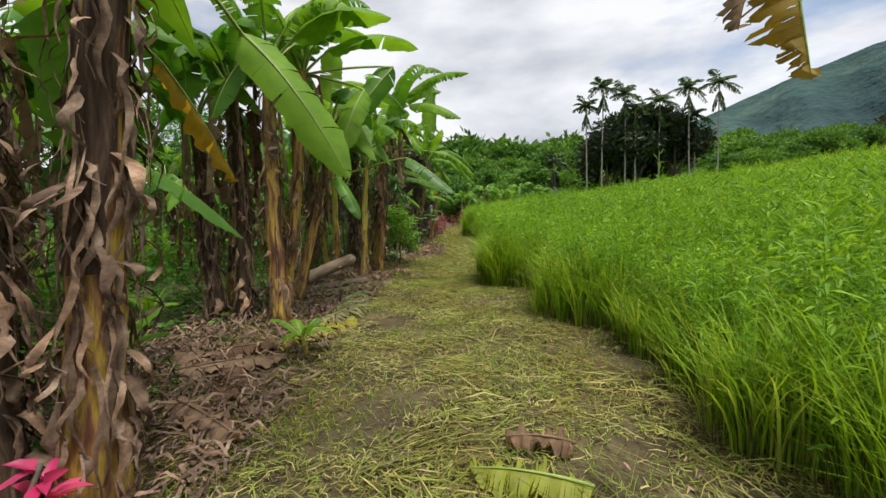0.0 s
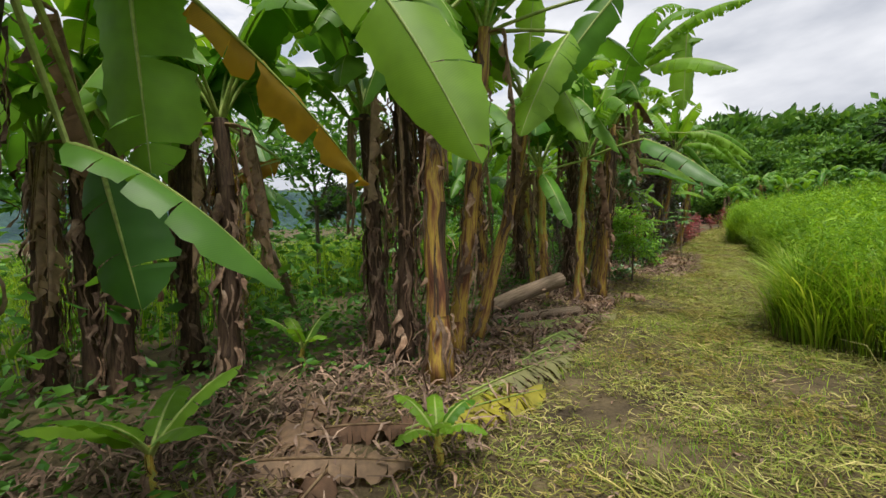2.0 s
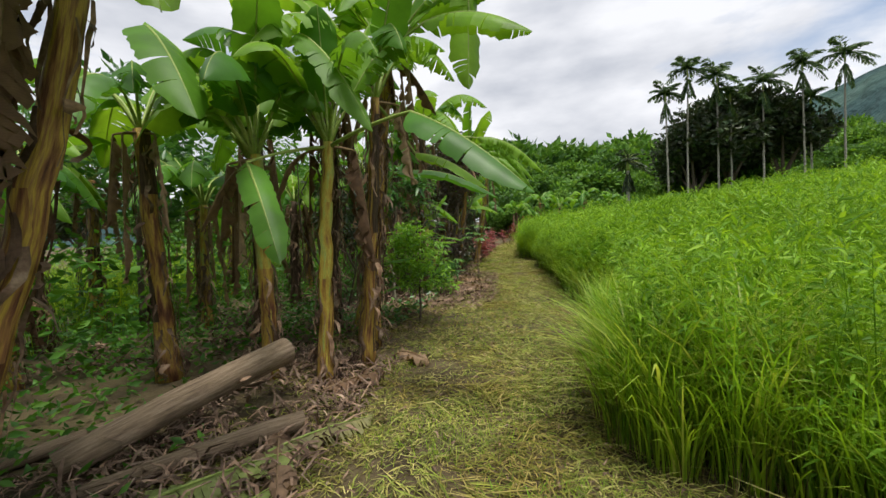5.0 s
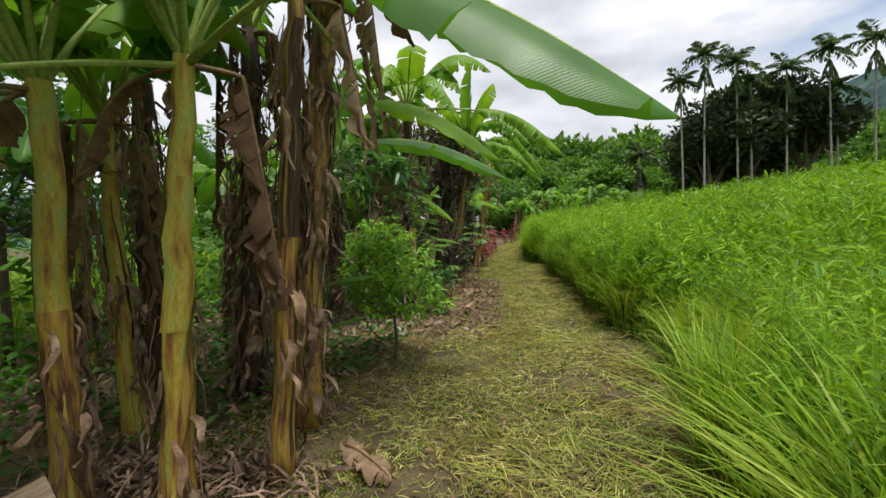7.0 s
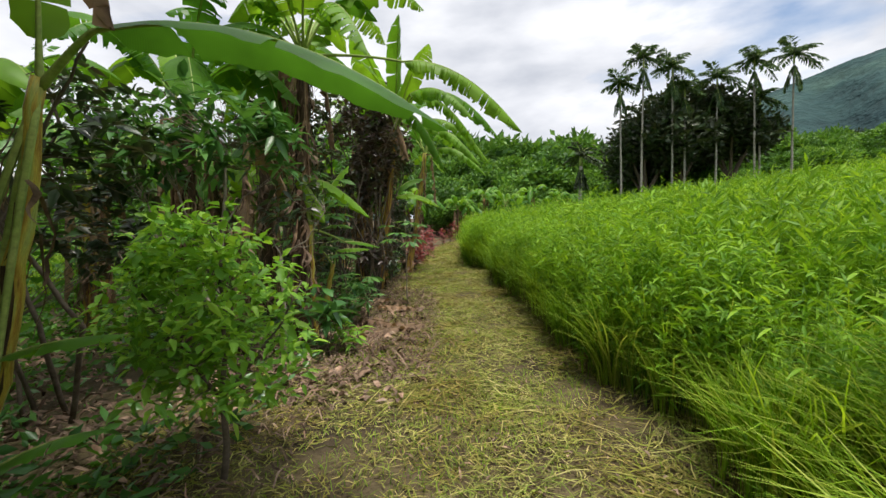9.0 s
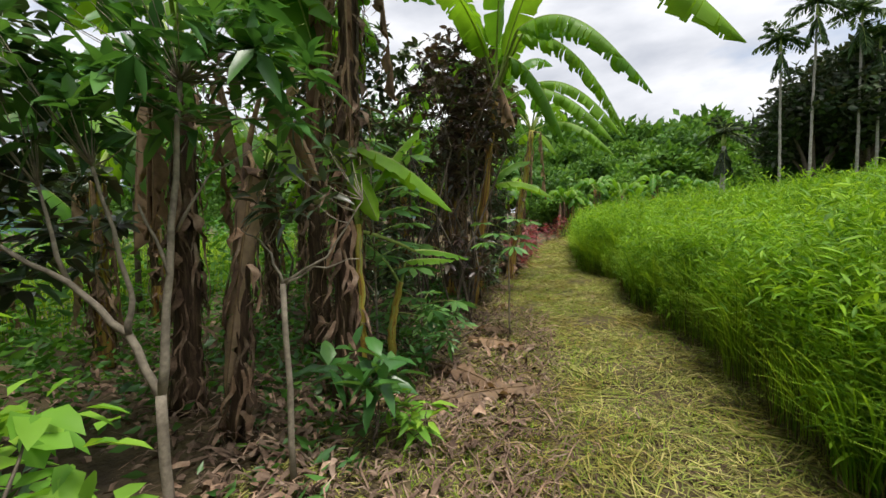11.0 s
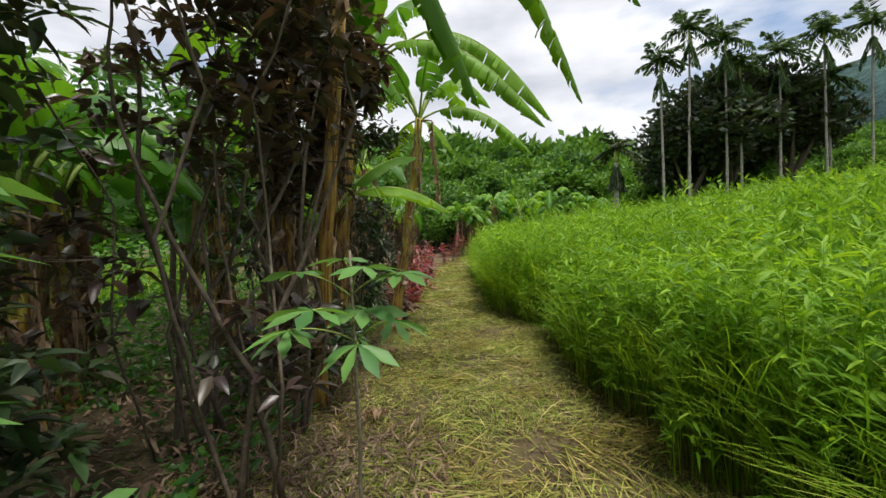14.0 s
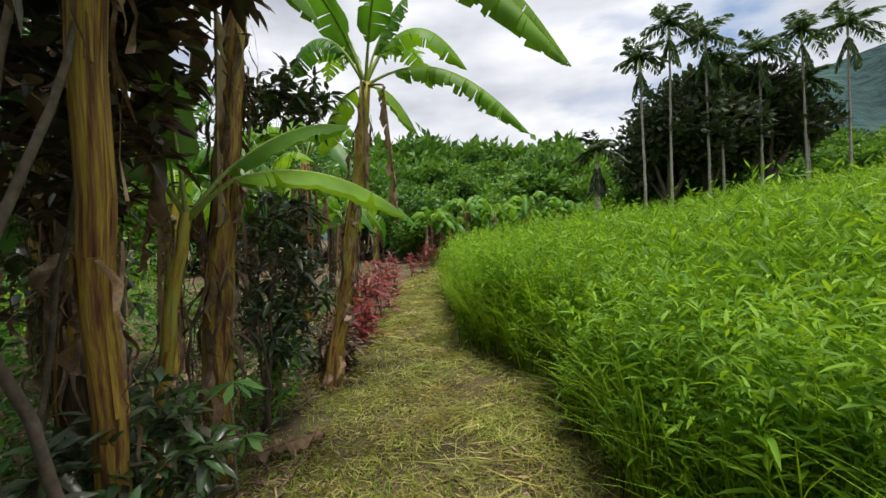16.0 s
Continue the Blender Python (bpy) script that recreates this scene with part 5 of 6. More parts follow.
cordyline((-1.93, 0.62), 0.8, 2, M_PINK, "pink-leaved cordyline under the banana clump", 322, 0.22)


def young_banana(foot, h, n, length, mat_kind, label, seed):
    rg = random.Random(seed)
    x, y = foot
    top = Vector((x, y, gz(x, y) + h))
    leaves = []
    for k in range(n):
        a = 6.283 * k / n + rg.uniform(-0.3, 0.3)
        tip = top + Vector((math.cos(a) * length, math.sin(a) * length, length * rg.uniform(0.0, 0.8)))
        leaves.append(L(tip, 0.12, length * 0.36, 0.25, 0.02, mat_kind, base=top + (tip - top) * 0.12))
    banana(foot, top, 0.03, leaves, seed, label, "fresh", 3, group="young banana plants", name="young_banana_plant")


young_banana((-2.65, 2.34), 0.38, 6, 0.5, "green", "young banana shoot with bright green leaves", 401)
young_banana((-1.48, 3.45), 0.22, 6, 0.34, "green", "young yellow-green banana shoot at the path's edge", 402)
young_banana((-3.59, 4.32), 0.3, 5, 0.4, "green", "young banana shoot with bright green leaves", 403)


# ---- string round a stem ----
sx, sy, sz = -0.8, 19.6, 2.55
ring = [Vector((sx + 0.17 * math.cos(a), sy + 0.17 * math.sin(a), sz + 0.01 * math.sin(3 * a))) for a in [k * 6.2832 / 24 for k in range(25)]]
tie = part("string", tube_mesh("string", [tube(ring, [0.005] * 25, 6)], (sx, sy, sz)), M_MIDRIB_DRY)
tie.location = (sx, sy, sz)
tagged(tie, "thin pale string tied round a banana stem", "string")


# ---- areca palms and the dark tree ----
def frond_arrays(base, az, length, lift, rng, leaflets=26, leaf=0.5, hang=0.5):
    """One feather frond: a bowed stalk with leaflets on both sides."""
    u = np.linspace(0, 1, leaflets)
    d = np.array([math.cos(az), math.sin(az), 0])
    line = np.array(base) + d * (length * math.cos(lift) * u)[:, None]
    line[:, 2] += length * (math.sin(lift) * u - 0.34 * u ** 2.4)
    t = np.gradient(line, axis=0)
    t = unit(t)
    side = np.array([-d[1], d[0], 0])
    b, w = [], []
    for sg in (-1, 1):
        b.append(line)
        w.append(t * 0.55 + side * sg * 0.75 + np.array([0, 0, -hang]) + rng.normal(size=(leaflets, 3)) * 0.12)
    b, w = np.concatenate(b), np.concatenate(w)
    ln = leaf * np.tile(np.sin(np.pi * (0.12 + 0.8 * u)) ** 0.6, 2)
    return b, w, ln, line


def palm(top, label, seed, length=1.5, fronds=13, r=0.06, old=3, group="palms beyond the field", name="areca_palm", mat=None):
    rng = np.random.default_rng(seed)
    top = np.array(top, float)
    o = np.array((top[0] + rng.normal() * 0.15, top[1], 0.0)); o[2] = gz(o[0], o[1]) - 0.1
    plant = thing(name, o, label, "palm tree", group)
    rows = 26
    ax = bend(o, top - np.array([0, 0, 0.7]), 0, rows, 0.01, seed)
    rad = [r * (1.25 - 0.45 * i / rows) * (1.07 if i % 2 else 0.96) for i in range(rows + 1)]
    part("trunk", tube_mesh("trunk", [tube(ax, rad, 9)], o), M_PALM_TRUNK, plant)
    part("crownshaft", tube_mesh("crownshaft", [tube(bend(ax[-1], top, 0, 4), [r * 0.9, r * 1.05, r * 0.95, r * 0.7, r * 0.4], 9)], o), M_MIDRIB, plant, "smooth green crownshaft")
    for k in range(fronds + old):
        az = 2.4 * k + rng.uniform(-0.3, 0.3)
        if k < fronds:
            base, lift, ln = top, (-0.25, 0.1, 0.4, 0.75, 1.1)[k % 5] + rng.uniform(-0.12, 0.12), length * rng.uniform(0.75, 1.1)
        else:
            base, lift, ln = top - np.array([0, 0, 0.75]), -1.15, length * 0.7
        b, w, l2, line = frond_arrays(base, az, ln, lift, rng, 24, length * 0.34, 0.35 if k < fronds else 0.9)
        fr = part("frond", flat_leaf_mesh("frond", b, w, l2, 0.1, o, rng), mat or M_FROND, plant)
        part("rachis", tube_mesh("rachis", [tube([Vector(p) for p in line[::4]], [0.02 - 0.0025 * i for i in range(len(line[::4]))], 5)], o), M_MIDRIB, fr)


tall = "tall slender areca palm with a grey trunk"
for i, (tp, ln) in enumerate([((14.64, 36.42, 10.5), 1.45), ((15.98, 35.93, 12.0), 1.6), ((17.9, 35.8, 11.4), 1.7), ((18.9, 36.0, 10.1), 1.4), ((20.93, 35.7, 10.7), 1.7), ((23.53, 35.7, 11.8), 1.65), ((26.1, 35.44, 12.1), 1.8)]):
    palm(tp, tall, 500 + i, ln)
palm((24.6, 36.4, 9.6), "lower areca palm among dark trees", 510, 1.5)
palm((11.4, 35.2, 5.6), "short dark palm in front of the forest", 511, 1.5, 12, 0.12, 5, mat=M_FOREST_DARK)


def broad_tree(foot, h, rad, n, leaf, mat, label, seed, group="", name="tree", trunk=0.2, base=0.35, per=9):
    """A broad tree: tapered trunk with limbs and a crown of leaf bunches in several lobes."""
    rng = np.random.default_rng(seed)
    x, y = foot
    o = np.array((x, y, gz(x, y) - 0.1))
    plant = thing(name, o, label, "tree", group)
    fork = o + np.array([0, 0, h * base])
    pieces = [tube(bend(o, fork, 0, 5, 0.02, seed), [trunk * (1.2 - 0.1 * i) for i in range(6)], 8, 0.08, seed)]
    cs = []
    for k in range(6):
        a = 1.05 * k + rng.uniform(-0.4, 0.4)
        c = o + np.array([math.cos(a) * rad * rng.uniform(0.35, 0.62), math.sin(a) * rad * rng.uniform(0.35, 0.62), h * rng.uniform(0.52, 0.85)])
        pieces.append(tube(bend(fork, c, 0.2, 5), [trunk * 0.6 * (1 - 0.15 * i) for i in range(6)], 6))
        cs.append(blob_points(rng, n // 7, c, (rad * rng.uniform(0.4, 0.6), rad * rng.uniform(0.4, 0.6), h * rng.uniform(0.14, 0.22)), 0.6))
    cs.append(blob_points(rng, n // 7, o + np.array([0, 0, h * 0.82]), (rad * 0.5, rad * 0.5, h * 0.2), 0.6))
    part("trunk", tube_mesh("trunk", pieces, o), M_BARK_DARK, plant)
    part("crown", leafy(rng, np.concatenate(cs), per, leaf * 2, leaf, 0.5, False, "crown", o), mat, plant)
    return plant


broad_tree((20.4, 38.6), 8.7, 4.4, 1500, 0.42, M_FOREST_DARK, "large dense dark-leaved tree behind the palms", 601, trunk=0.3, base=0.2)
broad_tree((17.6, 38.4), 6.5, 3.2, 700, 0.42, M_FOREST_DARK, "dense dark-leaved tree behind the palms", 602, trunk=0.25, base=0.2)
broad_tree((23.8, 38.0), 6.8, 3.0, 700, 0.42, M_FOREST_DARK, "dense dark-leaved tree behind the palms", 603, trunk=0.25, base=0.2)

# ---- forest beyond the field ----
kinds = []
for k, (h, rad, mt) in enumerate([(7.5, 3.6, M_FOREST), (9.0, 4.2, M_FOREST), (6.0, 3.4, M_FOREST), (8.0, 3.4, M_FOREST_DARK)]):
    kinds.append(broad_tree((-14.0 - 9 * k, 46.0), h, rad, 560, 0.6, mt, "broad-crowned green tree of the forest beyond the field", 620 + k, "forest trees", base=0.25))
rng = random.Random(5)
for i in range(150):
    row = i % 3
    y = 45 + 7.5 * row + rng.uniform(-2.5, 2.5)
    x = -32 + 100 * ((i // 3) + rng.random()) / 50
    if x > 26:
        y -= 0.35 * (x - 26) * (1 if row else 0.6)
    z = gz(x, y)
    k = rng.choice([0, 0, 1, 1, 2, 2, 3])
    away = math.hypot(x - 0.5, y - 8)
    rise = float(np.interp(math.degrees(math.atan2(x - 0.5, y - 8)), [-40, 0, 12, 28, 40, 60], [0.13, 0.215, 0.195, 0.175, 0.165, 0.15]))
    sc = max(0.28, (1.4 + rise * away - z) / (8.4, 9.8, 6.6, 8.8)[k]) * rng.uniform(0.8, 1.06) * (0.72, 0.9, 1.0)[row]
    copy_thing(kinds[k], pose(x, y, z - 0.15, 0, 0, rng.uniform(0, 360)) @ Matrix.Scale(sc, 4))
for i in range(15):
    x, y = 3.4 + 9.0 * (i + rng.random()) / 15, 38.4 + 1.8 * rng.random()
    copy_thing(protos[i % 3], pose(x, y, gz(x, y) - 0.3, 0, 0, rng.uniform(0, 360)) @ Matrix.Scale(rng.uniform(0.75, 1.05), 4))
# lower growth at the edge of the forest
for i in range(46):
    x = 3.0 + 44 * rng.random()
    y = 42.0 + 2.5 * rng.random() - 0.12 * max(0, x - 20)
    copy_thing(kinds[rng.choice([0, 2])], pose(x, y, gz(x, y) - 0.6, 0, 0, rng.uniform(0, 360)) @ Matrix.Scale(rng.uniform(0.34, 0.6), 4))
for i in range(26):
    x, y = -16 - 12 * rng.random(), -12 + 52 * rng.random()
    copy_thing(kinds[rng.choice([0, 2])], pose(x, y, gz(x, y) - 1.0, 0, 0, rng.uniform(0, 360)) @ Matrix.Scale(rng.uniform(0.25, 0.42), 4))


# ---- tall grass of the field ----
def scatter(rng, n, x0, x1, y0, y1):
    return rng.uniform(x0, x1, n), rng.uniform(y0, y1, n)


def on_ground(x, y, lift=0.0):
    return np.stack([x, y, ground_z(x, y) + lift], 1)


def swell(x, y):
    """Uneven height of the field's growth."""
    return (0.93 + 0.12 * np.sin(x * 1.3 + y * 0.7) + 0.16 * np.sin(x * 3.1 - 1.2 * np.sin(y * 1.3)) * np.sin(y * 2.9 + x) + 0.12 * np.sin(x * 7.3 + y * 2.1) * np.sin(y * 6.7 - x)) * np.interp(y, [8, 13, 22], [1.0, 1.1, 1.25])


def field_grass(name, n, r0, r1, y0, y1, h, w, seed, mat, lean=0.12, droop=(0.15, 0.5), segs=3, label="", gaps=0.0):
    """Grass in a belt r0 to r1 metres beyond the path's edge; gaps thins it in patches."""
    rg = np.random.default_rng(seed)
    y = rg.uniform(y0, y1, n)
    r = r0 + (r1 - r0) * rg.random(n)
    x = ragged(y) + r
    if gaps:
        ok = np.sin(x * 4.1 + 2 * np.sin(y * 2.3)) + np.sin(y * 4.7 - x * 2.9) + rg.normal(size=n) * 0.6 > -2.0 + 2.0 * gaps
        x, y, r = x[ok], y[ok], r[ok]
        n = len(x)
    hh = rg.uniform(h[0], h[1], n) * swell(x, y) * np.clip(0.85 + 0.4 * r, 0.7, 1)
    ww = rg.uniform(w[0], w[1], n)
    az = rg.uniform(0, 6.283, n)
    edge = r < 0.5
    az = np.where(edge & (rg.random(n) < 0.2), np.pi + rg.normal(size=n) * 1.0, az)
    ln = np.where(edge, 0.1 * rg.random(n), lean * rg.random(n) * 1.5)
    dr = rg.uniform(droop[0], droop[1], n)
    v, f = blade_arrays(on_ground(x, y, -0.01), az, hh, ww, ln, dr, segs)
    return tagged(part(name, mesh_np(name, v, f), mat), label, "grass", kind="stuff")


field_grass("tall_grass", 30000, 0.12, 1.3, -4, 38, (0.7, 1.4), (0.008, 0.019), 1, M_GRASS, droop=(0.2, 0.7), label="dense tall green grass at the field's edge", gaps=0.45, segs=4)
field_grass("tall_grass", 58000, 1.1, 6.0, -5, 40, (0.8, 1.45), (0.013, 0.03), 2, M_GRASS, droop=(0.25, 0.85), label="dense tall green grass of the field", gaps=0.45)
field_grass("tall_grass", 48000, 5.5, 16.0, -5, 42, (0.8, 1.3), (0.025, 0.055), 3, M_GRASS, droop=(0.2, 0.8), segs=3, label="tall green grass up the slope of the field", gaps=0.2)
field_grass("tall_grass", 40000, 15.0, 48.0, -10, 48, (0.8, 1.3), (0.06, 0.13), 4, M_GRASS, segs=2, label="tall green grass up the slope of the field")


def tussocks(name, n, r0, r1, y0, y1, h, w, per, seed, mat, label, droop=(0.2, 0.6), lean=(0.0, 0.14)):
    """Clumps of arching blades that rise close together from one foot and fan out at the top."""
    rg = np.random.default_rng(seed)
    y = rg.uniform(y0, y1, n)
    r = r0 + (r1 - r0) * rg.random(n)
    x = ragged(y) + r
    size = rg.uniform(h[0], h[1], n) * swell(x, y)
    m = n * per
    az = rg.uniform(0, 6.283, m)
    out = np.repeat(r < 0.5, per) & (rg.random(m) < 0.15)
    az = np.where(out, np.pi + rg.normal(size=m) * 0.8, az)
    foot = np.repeat(on_ground(x, y, -0.01), per, 0)
    foot[:, 0] += np.cos(az) * 0.05 + rg.normal(size=m) * 0.03
    foot[:, 1] += np.sin(az) * 0.05 + rg.normal(size=m) * 0.03
    hh = np.repeat(size, per) * rg.uniform(0.6, 1.1, m)
    v, f = blade_arrays(foot, az, hh, rg.uniform(w[0], w[1], m), rg.uniform(*lean, m), rg.uniform(*droop, m), 5)
    return tagged(part(name, mesh_np(name, v, f), mat), label, "grass", kind="stuff")


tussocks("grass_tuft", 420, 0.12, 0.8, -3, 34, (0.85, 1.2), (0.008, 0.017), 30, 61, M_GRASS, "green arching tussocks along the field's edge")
tussocks("grass_tuft", 110, 0.1, 0.6, -3, 13, (0.75, 1.1), (0.012, 0.026), 24, 63, M_GRASS_Y, "light green arching tussocks along the field's edge")
tussocks("grass_tuft", 300, 0.5, 2.8, -3, 16, (1.0, 1.4), (0.01, 0.024), 20, 62, M_GRASS_Y, "light green arching grass among the field grass")
for y0, y1, count, sd in ((7.3, 8.2, 26, 6), (2.2, 3.6, 10, 7), (9.2, 12.0, 46, 8), (4.6, 5.3, 12, 9), (15.2, 16.4, 12, 10)):
    tussocks("grass_tuft", count, 0.3, 1.2, y0, y1, (0.95, 1.3), (0.014, 0.03), 40, sd, M_GRASS_Y, "yellow-green arching grass tussocks at the path's edge", (0.35, 0.8), (0.0, 0.1))
# Dense dark stalks: dry growth that also paints the shade at the edge's foot.
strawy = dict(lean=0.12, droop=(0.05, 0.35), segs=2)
field_grass("dry_stalks", 16000, 0.02, 0.9, -4, 36, (0.25, 0.6), (0.004, 0.009), 15, M_STALK_SHADE, label="dry brown stalks darkened for the shade at the foot of the field grass", **strawy)


def field_weeds(name, n, r0, r1, y0, y1, h, leaf, seed, per, label, clump=1):
    """Upright weeds: stems with narrow leaves all the way up."""
    rg = np.random.default_rng(seed)
    y = rg.uniform(y0, y1, n)
    if clump > 1:
        y = np.repeat(rg.uniform(y0, y1, n // clump + 1), clump)[:n] + rg.normal(size=n) * 0.16
    r = r0 + (r1 - r0) * rg.random(n) ** 1.15
    x = ragged(y) + r
    foot = on_ground(x, y)
    hh = rg.uniform(h[0], h[1], n) * np.clip(0.85 + 0.35 * r, 0.6, 1) * (0.25 + 0.75 * swell(x, y))
    az = rg.uniform(0, 6.283, n)
    lean = np.stack([np.cos(az), np.sin(az)], 1) * 0.12
    v1, f1 = blade_arrays(foot, az, hh, np.full(n, 0.012), np.full(n, 0.12), np.full(n, 0.03), 3)
    u = np.tile((np.arange(per) + 0.5) / per, n) ** 0.8 * 0.62 + 0.4
    b = np.repeat(foot, per, 0)
    b[:, :2] += np.repeat(lean, per, 0) * (u * np.repeat(hh, per))[:, None]
    b[:, 2] += u * np.repeat(hh, per)
    a = rg.uniform(0, 6.283, n * per)
    d = np.stack([np.cos(a), np.sin(a), rg.uniform(-0.1, 1.5, n * per)], 1)
    ln = leaf * rg.uniform(0.5, 1.25, n * per) * (1.15 - 0.4 * u)
    near = np.repeat(r < 1.0, per)
    v, f = leaf_arrays(b[near], d[near], ln[near], ln[near] * 0.16, 0.2, 0.3, rg)
    me = leaf_mesh(name, np.concatenate([v1, v]), np.concatenate([f1, f + len(v1)]))
    if (~near).any():
        back = flat_leaf_mesh(name, b[~near], d[~near], ln[~near], ln[~near] * 0.2, (0, 0, 0), rg)
        tagged(part(name, back, M_WEED), label, "weeds", kind="stuff")
    return tagged(part(name, me, M_WEED), label, "weeds", kind="stuff")


field_weeds("field_weeds", 7000, 0.15, 4.0, 11.5, 32, (0.9, 1.55), 0.19, 11, 24, "leafy green weeds growing through the field grass")
field_weeds("field_weeds", 4200, 0.3, 4.5, -3, 11.5, (0.85, 1.5), 0.14, 12, 22, "leafy green weeds growing through the field grass")
field_weeds("field_weeds", 700, 0.12, 0.8, 12, 32, (0.85, 1.3), 0.17, 16, 20, "leafy green weeds at the edge of the field")
field_weeds("field_weeds", 340, 0.1, 0.8, -3, 12, (0.5, 1.0), 0.14, 17, 18, "leafy green weeds at the edge of the field", 9)
field_weeds("field_weeds", 1000, 0.02, 0.45, 12, 32, (0.35, 0.95), 0.15, 18, 20, "low leafy weeds at the foot of the field's edge", 12)
field_weeds("field_weeds", 330, 0.4, 6.0, 1, 32, (1.35, 1.75), 0.17, 13, 22, "tall leafy weeds standing above the field grass")
field_weeds("field_weeds", 6000, 3.5, 16.0, 0, 40, (0.95, 1.4), 0.24, 14, 16, "leafy green weeds up the slope of the field")

# ---- mown grass of the path, litter, undergrowth ----
def strewn(name, n, y0, y1, lo, hi, length, width, seed, mat, label, category, lift=0.015, curl=0.0, bias=1.0):
    """Loose bits lying across the path: lo and hi are shares of its width."""
    rg = np.random.default_rng(seed)
    y = rg.uniform(y0, y1, n)
    s = lo + (hi - lo) * rg.random(n) ** bias
    x = x_left(y) + s * (x_right(y) - x_left(y))
    ok = np.sin(x * 3.3 + 1.7 * np.sin(y * 1.4)) + np.sin(y * 2.6 + x * 1.9) + np.sin(y * 7.1 - x * 5.3) * 0.7 + rg.normal(size=n) * 0.9 > -1.1
    x, y = x[ok], y[ok]
    n = len(x)
    p = on_ground(x, y, 0) + np.stack([0 * x, 0 * x, lift * (0.2 + rg.random(n))], 1)
    a = rg.uniform(0, 6.283, n)
    d = np.stack([np.cos(a), np.sin(a), rg.normal(size=n) * 0.16 + 0.06], 1)
    ln = length * rg.uniform(0.4, 1.4, n)
    side = unit(np.cross(d, np.array([0, 0, 1.0]) + 0.5 * rg.normal(size=(n, 3))))
    w = (width * rg.uniform(0.6, 1.4, n))[:, None] * 0.5
    bow = np.stack([0 * x, 0 * x, curl * ln + 0.1 * ln * rg.random(n)], 1)
    if curl > 0:
        d[:, 2] += rg.normal(size=n) * 0.35
    e = p + d * ln[:, None]
    e[:, 2] = np.maximum(e[:, 2], p[:, 2] - 0.01)
    m = (p + e) / 2 + bow + side * (ln * 0.14 * rg.normal(size=n))[:, None]
    v = np.stack([p - side * w * 0.7, p + side * w * 0.7, m - side * w, m + side * w, e - side * w * 0.3, e + side * w * 0.3], 1)
    o = (np.arange(n) * 6)[:, None, None]
    f = (o + np.array([[0, 1, 3, 2], [2, 3, 5, 4]])[None]).reshape(-1, 4)
    v = v.reshape(-1, 3)
    return tagged(part(name, mesh_np(name, v, f), mat), label, category, kind="stuff")


strewn("cut_grass", 175000, -3, 22, -0.35, 1.08, 0.085, 0.0075, 21, M_STRAW, "mown yellow-green grass strewn over the path", "cut grass", 0.03)
strewn("cut_grass", 26000, 22, 44, -0.12, 1.1, 0.2, 0.012, 22, M_STRAW, "mown yellow-green grass strewn over the path", "cut grass", 0.03)
strewn("cut_grass", 9000, -2, 30, 0.45, 1.14, 0.34, 0.006, 23, M_STRAW, "long cut grass lying along the field's edge", "cut grass", 0.05)
strewn("leaf_litter", 9500, -3, 30, -0.75, 0.1, 0.15, 0.013, 24, M_LITTER, "withered brown leaf scraps under the banana plants", "litter", 0.05, 0.12, 0.7)
strewn("leaf_litter", 5200, 13.0, 18.3, -0.25, 0.42, 0.16, 0.011, 25, M_LITTER, "withered brown leaf scraps and sticks on the path", "litter", 0.04, 0.1)
strewn("leaf_litter", 7500, -1.0, 9.5, -0.6, 0.1, 0.2, 0.02, 26, M_LITTER, "withered brown leaf scraps beside the path", "litter", 0.06, 0.15)
strewn("leaf_litter", 9000, -3, 28, -0.1, 1.05, 0.055, 0.014, 27, M_LITTER, "small brown leaf scraps scattered on the path", "litter", 0.03, 0.1)
strewn("leaf_litter", 9000, 9, 26, -1.7, -0.1, 0.11, 0.035, 28, M_LITTER, "withered brown leaf scraps under the hedge", "litter", 0.09, 0.16)
strewn("leaf_litter", 700, 12.6, 16.5, -0.5, 0.3, 0.11, 0.05, 29, M_LITTER, "large withered leaf pieces beside the path", "litter", 0.05, 0.14)


def heaps(name, n, y0, y1, seed):
    """Swaths of long cut grass, each lying one way."""
    rg = np.random.default_rng(seed)
    per = 70
    y = rg.uniform(y0, y1, n)
    x = x_left(y) + rg.uniform(0.3, 1.08, n) * (x_right(y) - x_left(y))
    a = np.repeat(rg.uniform(0, 6.283, n), per) + rg.normal(size=n * per) * 0.45
    foot = on_ground(np.repeat(x, per) + rg.normal(size=n * per) * 0.16, np.repeat(y, per) + rg.normal(size=n * per) * 0.16, 0.01)
    foot[:, 2] += rg.random(n * per) * 0.05
    m = n * per
    d = np.stack([np.cos(a), np.sin(a), rg.normal(size=m) * 0.06], 1)
    ln = rg.uniform(0.15, 0.5, m)
    v, f = leaf_arrays(foot, d, ln, 0.011, 0.1, 0.1, rg)
    return tagged(part(name, leaf_mesh(name, v, f), M_STRAW), "swaths of long cut grass lying on the path", "cut grass", kind="stuff")


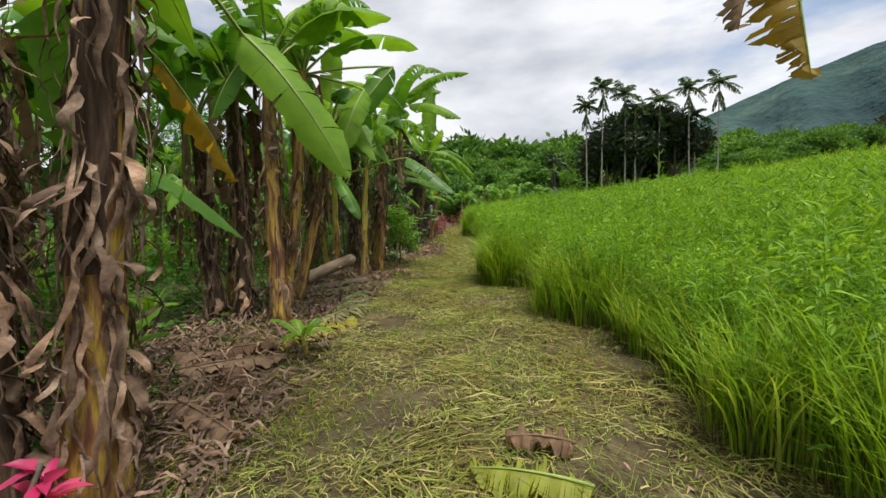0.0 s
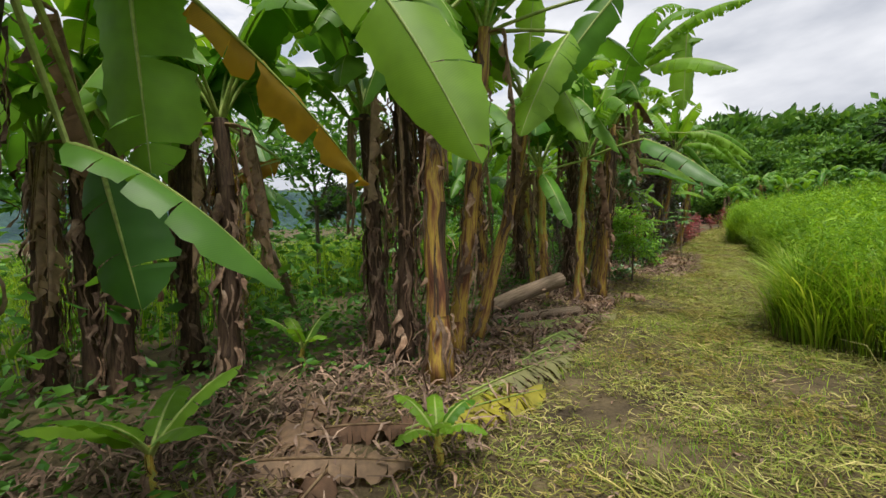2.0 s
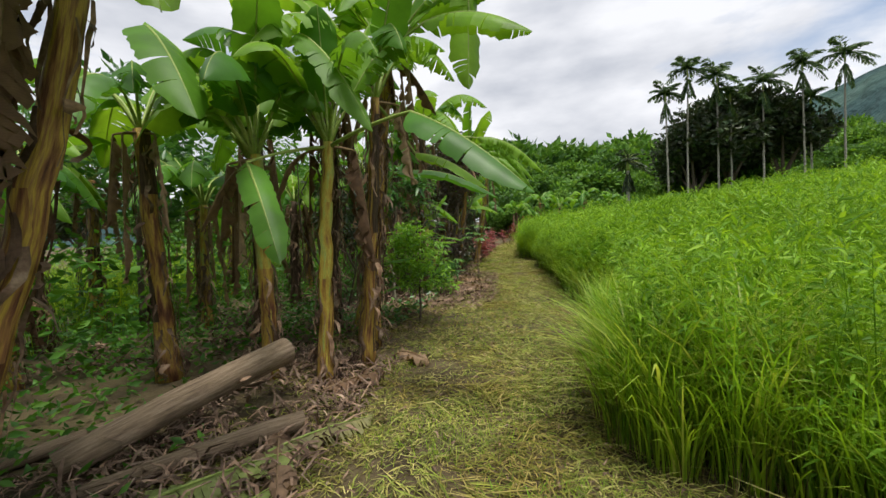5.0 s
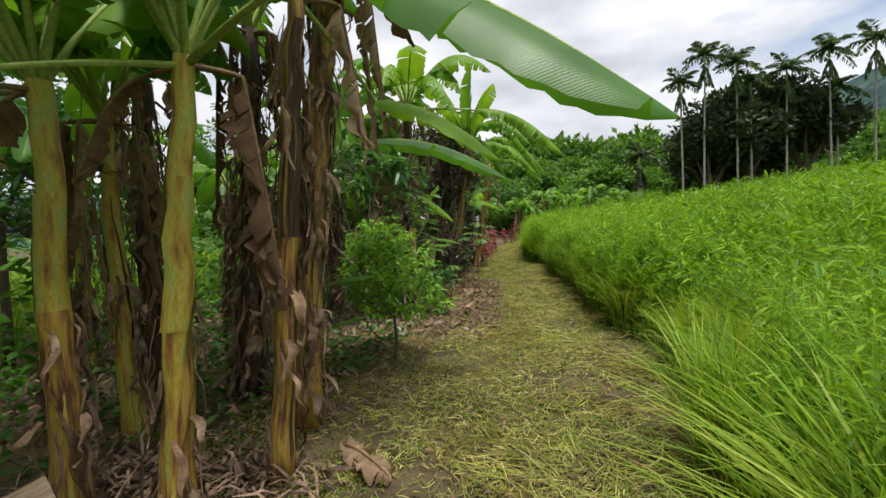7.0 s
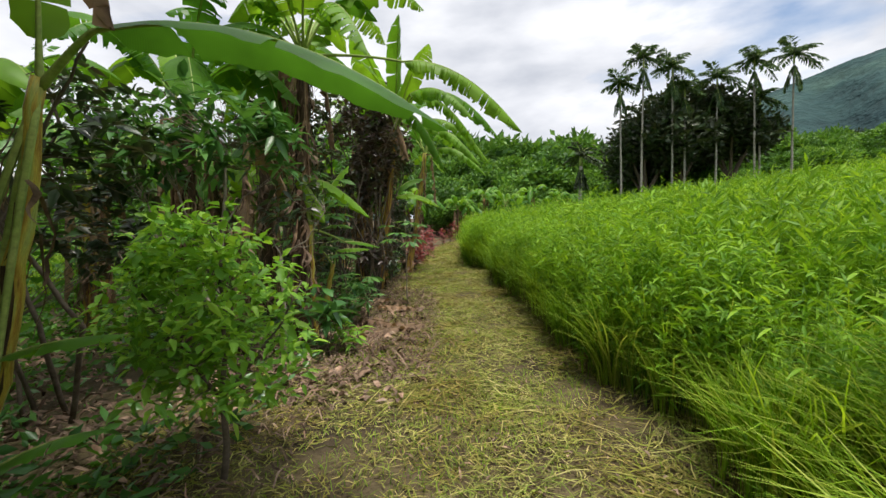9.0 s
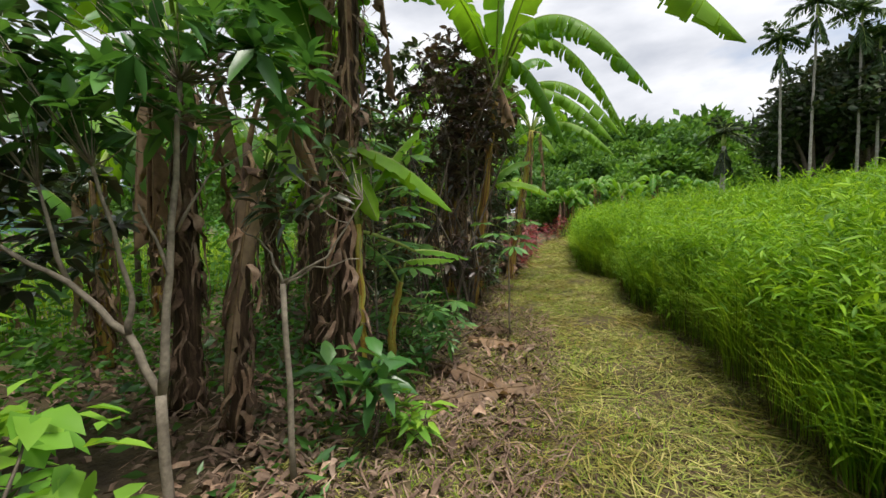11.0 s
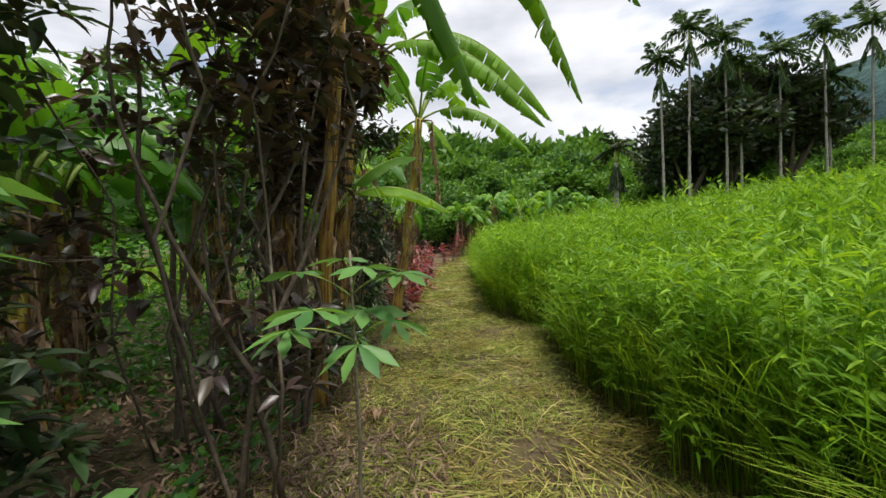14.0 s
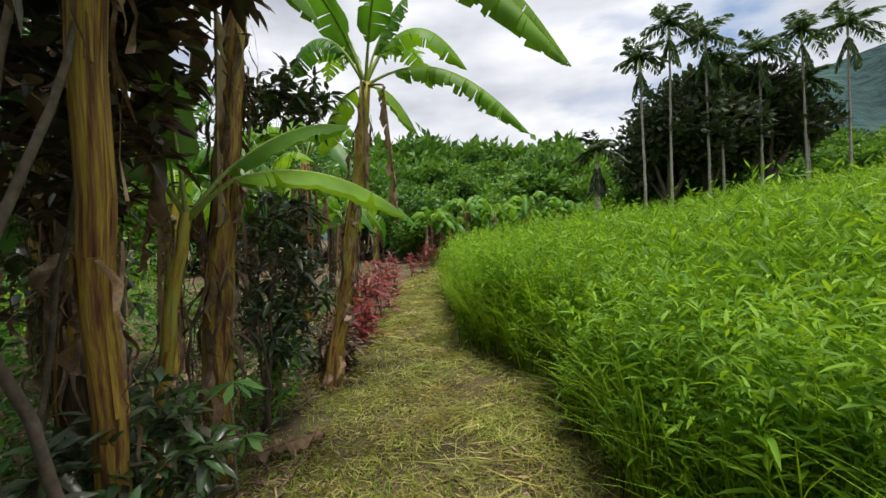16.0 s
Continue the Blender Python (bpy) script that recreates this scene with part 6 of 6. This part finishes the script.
heaps("cut_grass_heap", 70, -2, 26, 45)
rg = np.random.default_rng(31)
n = 60000
y = rg.uniform(-3, 34, n); x = x_left(y) + rg.random(n) * (x_right(y) - x_left(y))
ok = np.sin(x * 2.7 + 1.5 * np.sin(y * 1.9)) + np.sin(y * 3.3 - x * 1.7) + rg.normal(size=n) * 0.6 > 0.1
x, y = x[ok], y[ok]
n = len(x)
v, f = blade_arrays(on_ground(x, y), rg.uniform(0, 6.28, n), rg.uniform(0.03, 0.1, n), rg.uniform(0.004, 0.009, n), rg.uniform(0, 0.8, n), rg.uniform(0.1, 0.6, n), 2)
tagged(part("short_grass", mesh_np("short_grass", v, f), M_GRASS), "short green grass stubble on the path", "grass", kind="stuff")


def undergrowth(name, n, x0, x1, y0, y1, h, leaf, seed, mat, label, keep=0.3):
    rg = np.random.default_rng(seed)
    x, y = scatter(rg, n, x0, x1, y0, y1)
    ok = (x < x_left(y) - keep) & (np.sin(x * 1.7 + 2) + np.sin(y * 1.3) + rg.normal(size=n) * 0.7 > -0.6)
    x, y = x[ok], y[ok]
    m = len(x)
    b = on_ground(x, y)
    far = np.clip((x_left(y) - x) / 5.0, 0.25, 1)
    b[:, 2] += rg.random(m) ** 1.5 * h * far
    a = rg.uniform(0, 6.283, m)
    d = np.stack([np.cos(a), np.sin(a), rg.uniform(-0.1, 0.8, m)], 1)
    ln = leaf * rg.uniform(0.6, 1.4, m)
    me = flat_leaf_mesh(name, b, d, ln, ln * 0.42, (0, 0, 0), rg)
    return tagged(part(name, me, mat), label, "undergrowth", kind="stuff")


undergrowth("undergrowth", 50000, -8, 0.5, -4, 30, 0.6, 0.1, 41, M_UNDER, "low green undergrowth beneath the banana plants", 0.55)
undergrowth("undergrowth", 34000, -15, -4.5, -6, 34, 1.9, 0.2, 42, M_UNDER, "high green undergrowth behind the banana rows", 0.5)
undergrowth("undergrowth", 9000, -3.2, 0.2, 11, 24, 0.7, 0.12, 43, M_MIDLEAF, "dark green weeds under the hedge", 0.25)
rg = np.random.default_rng(44)
n = 16000
x, y = scatter(rg, n, -20, -6.5, -6, 34)
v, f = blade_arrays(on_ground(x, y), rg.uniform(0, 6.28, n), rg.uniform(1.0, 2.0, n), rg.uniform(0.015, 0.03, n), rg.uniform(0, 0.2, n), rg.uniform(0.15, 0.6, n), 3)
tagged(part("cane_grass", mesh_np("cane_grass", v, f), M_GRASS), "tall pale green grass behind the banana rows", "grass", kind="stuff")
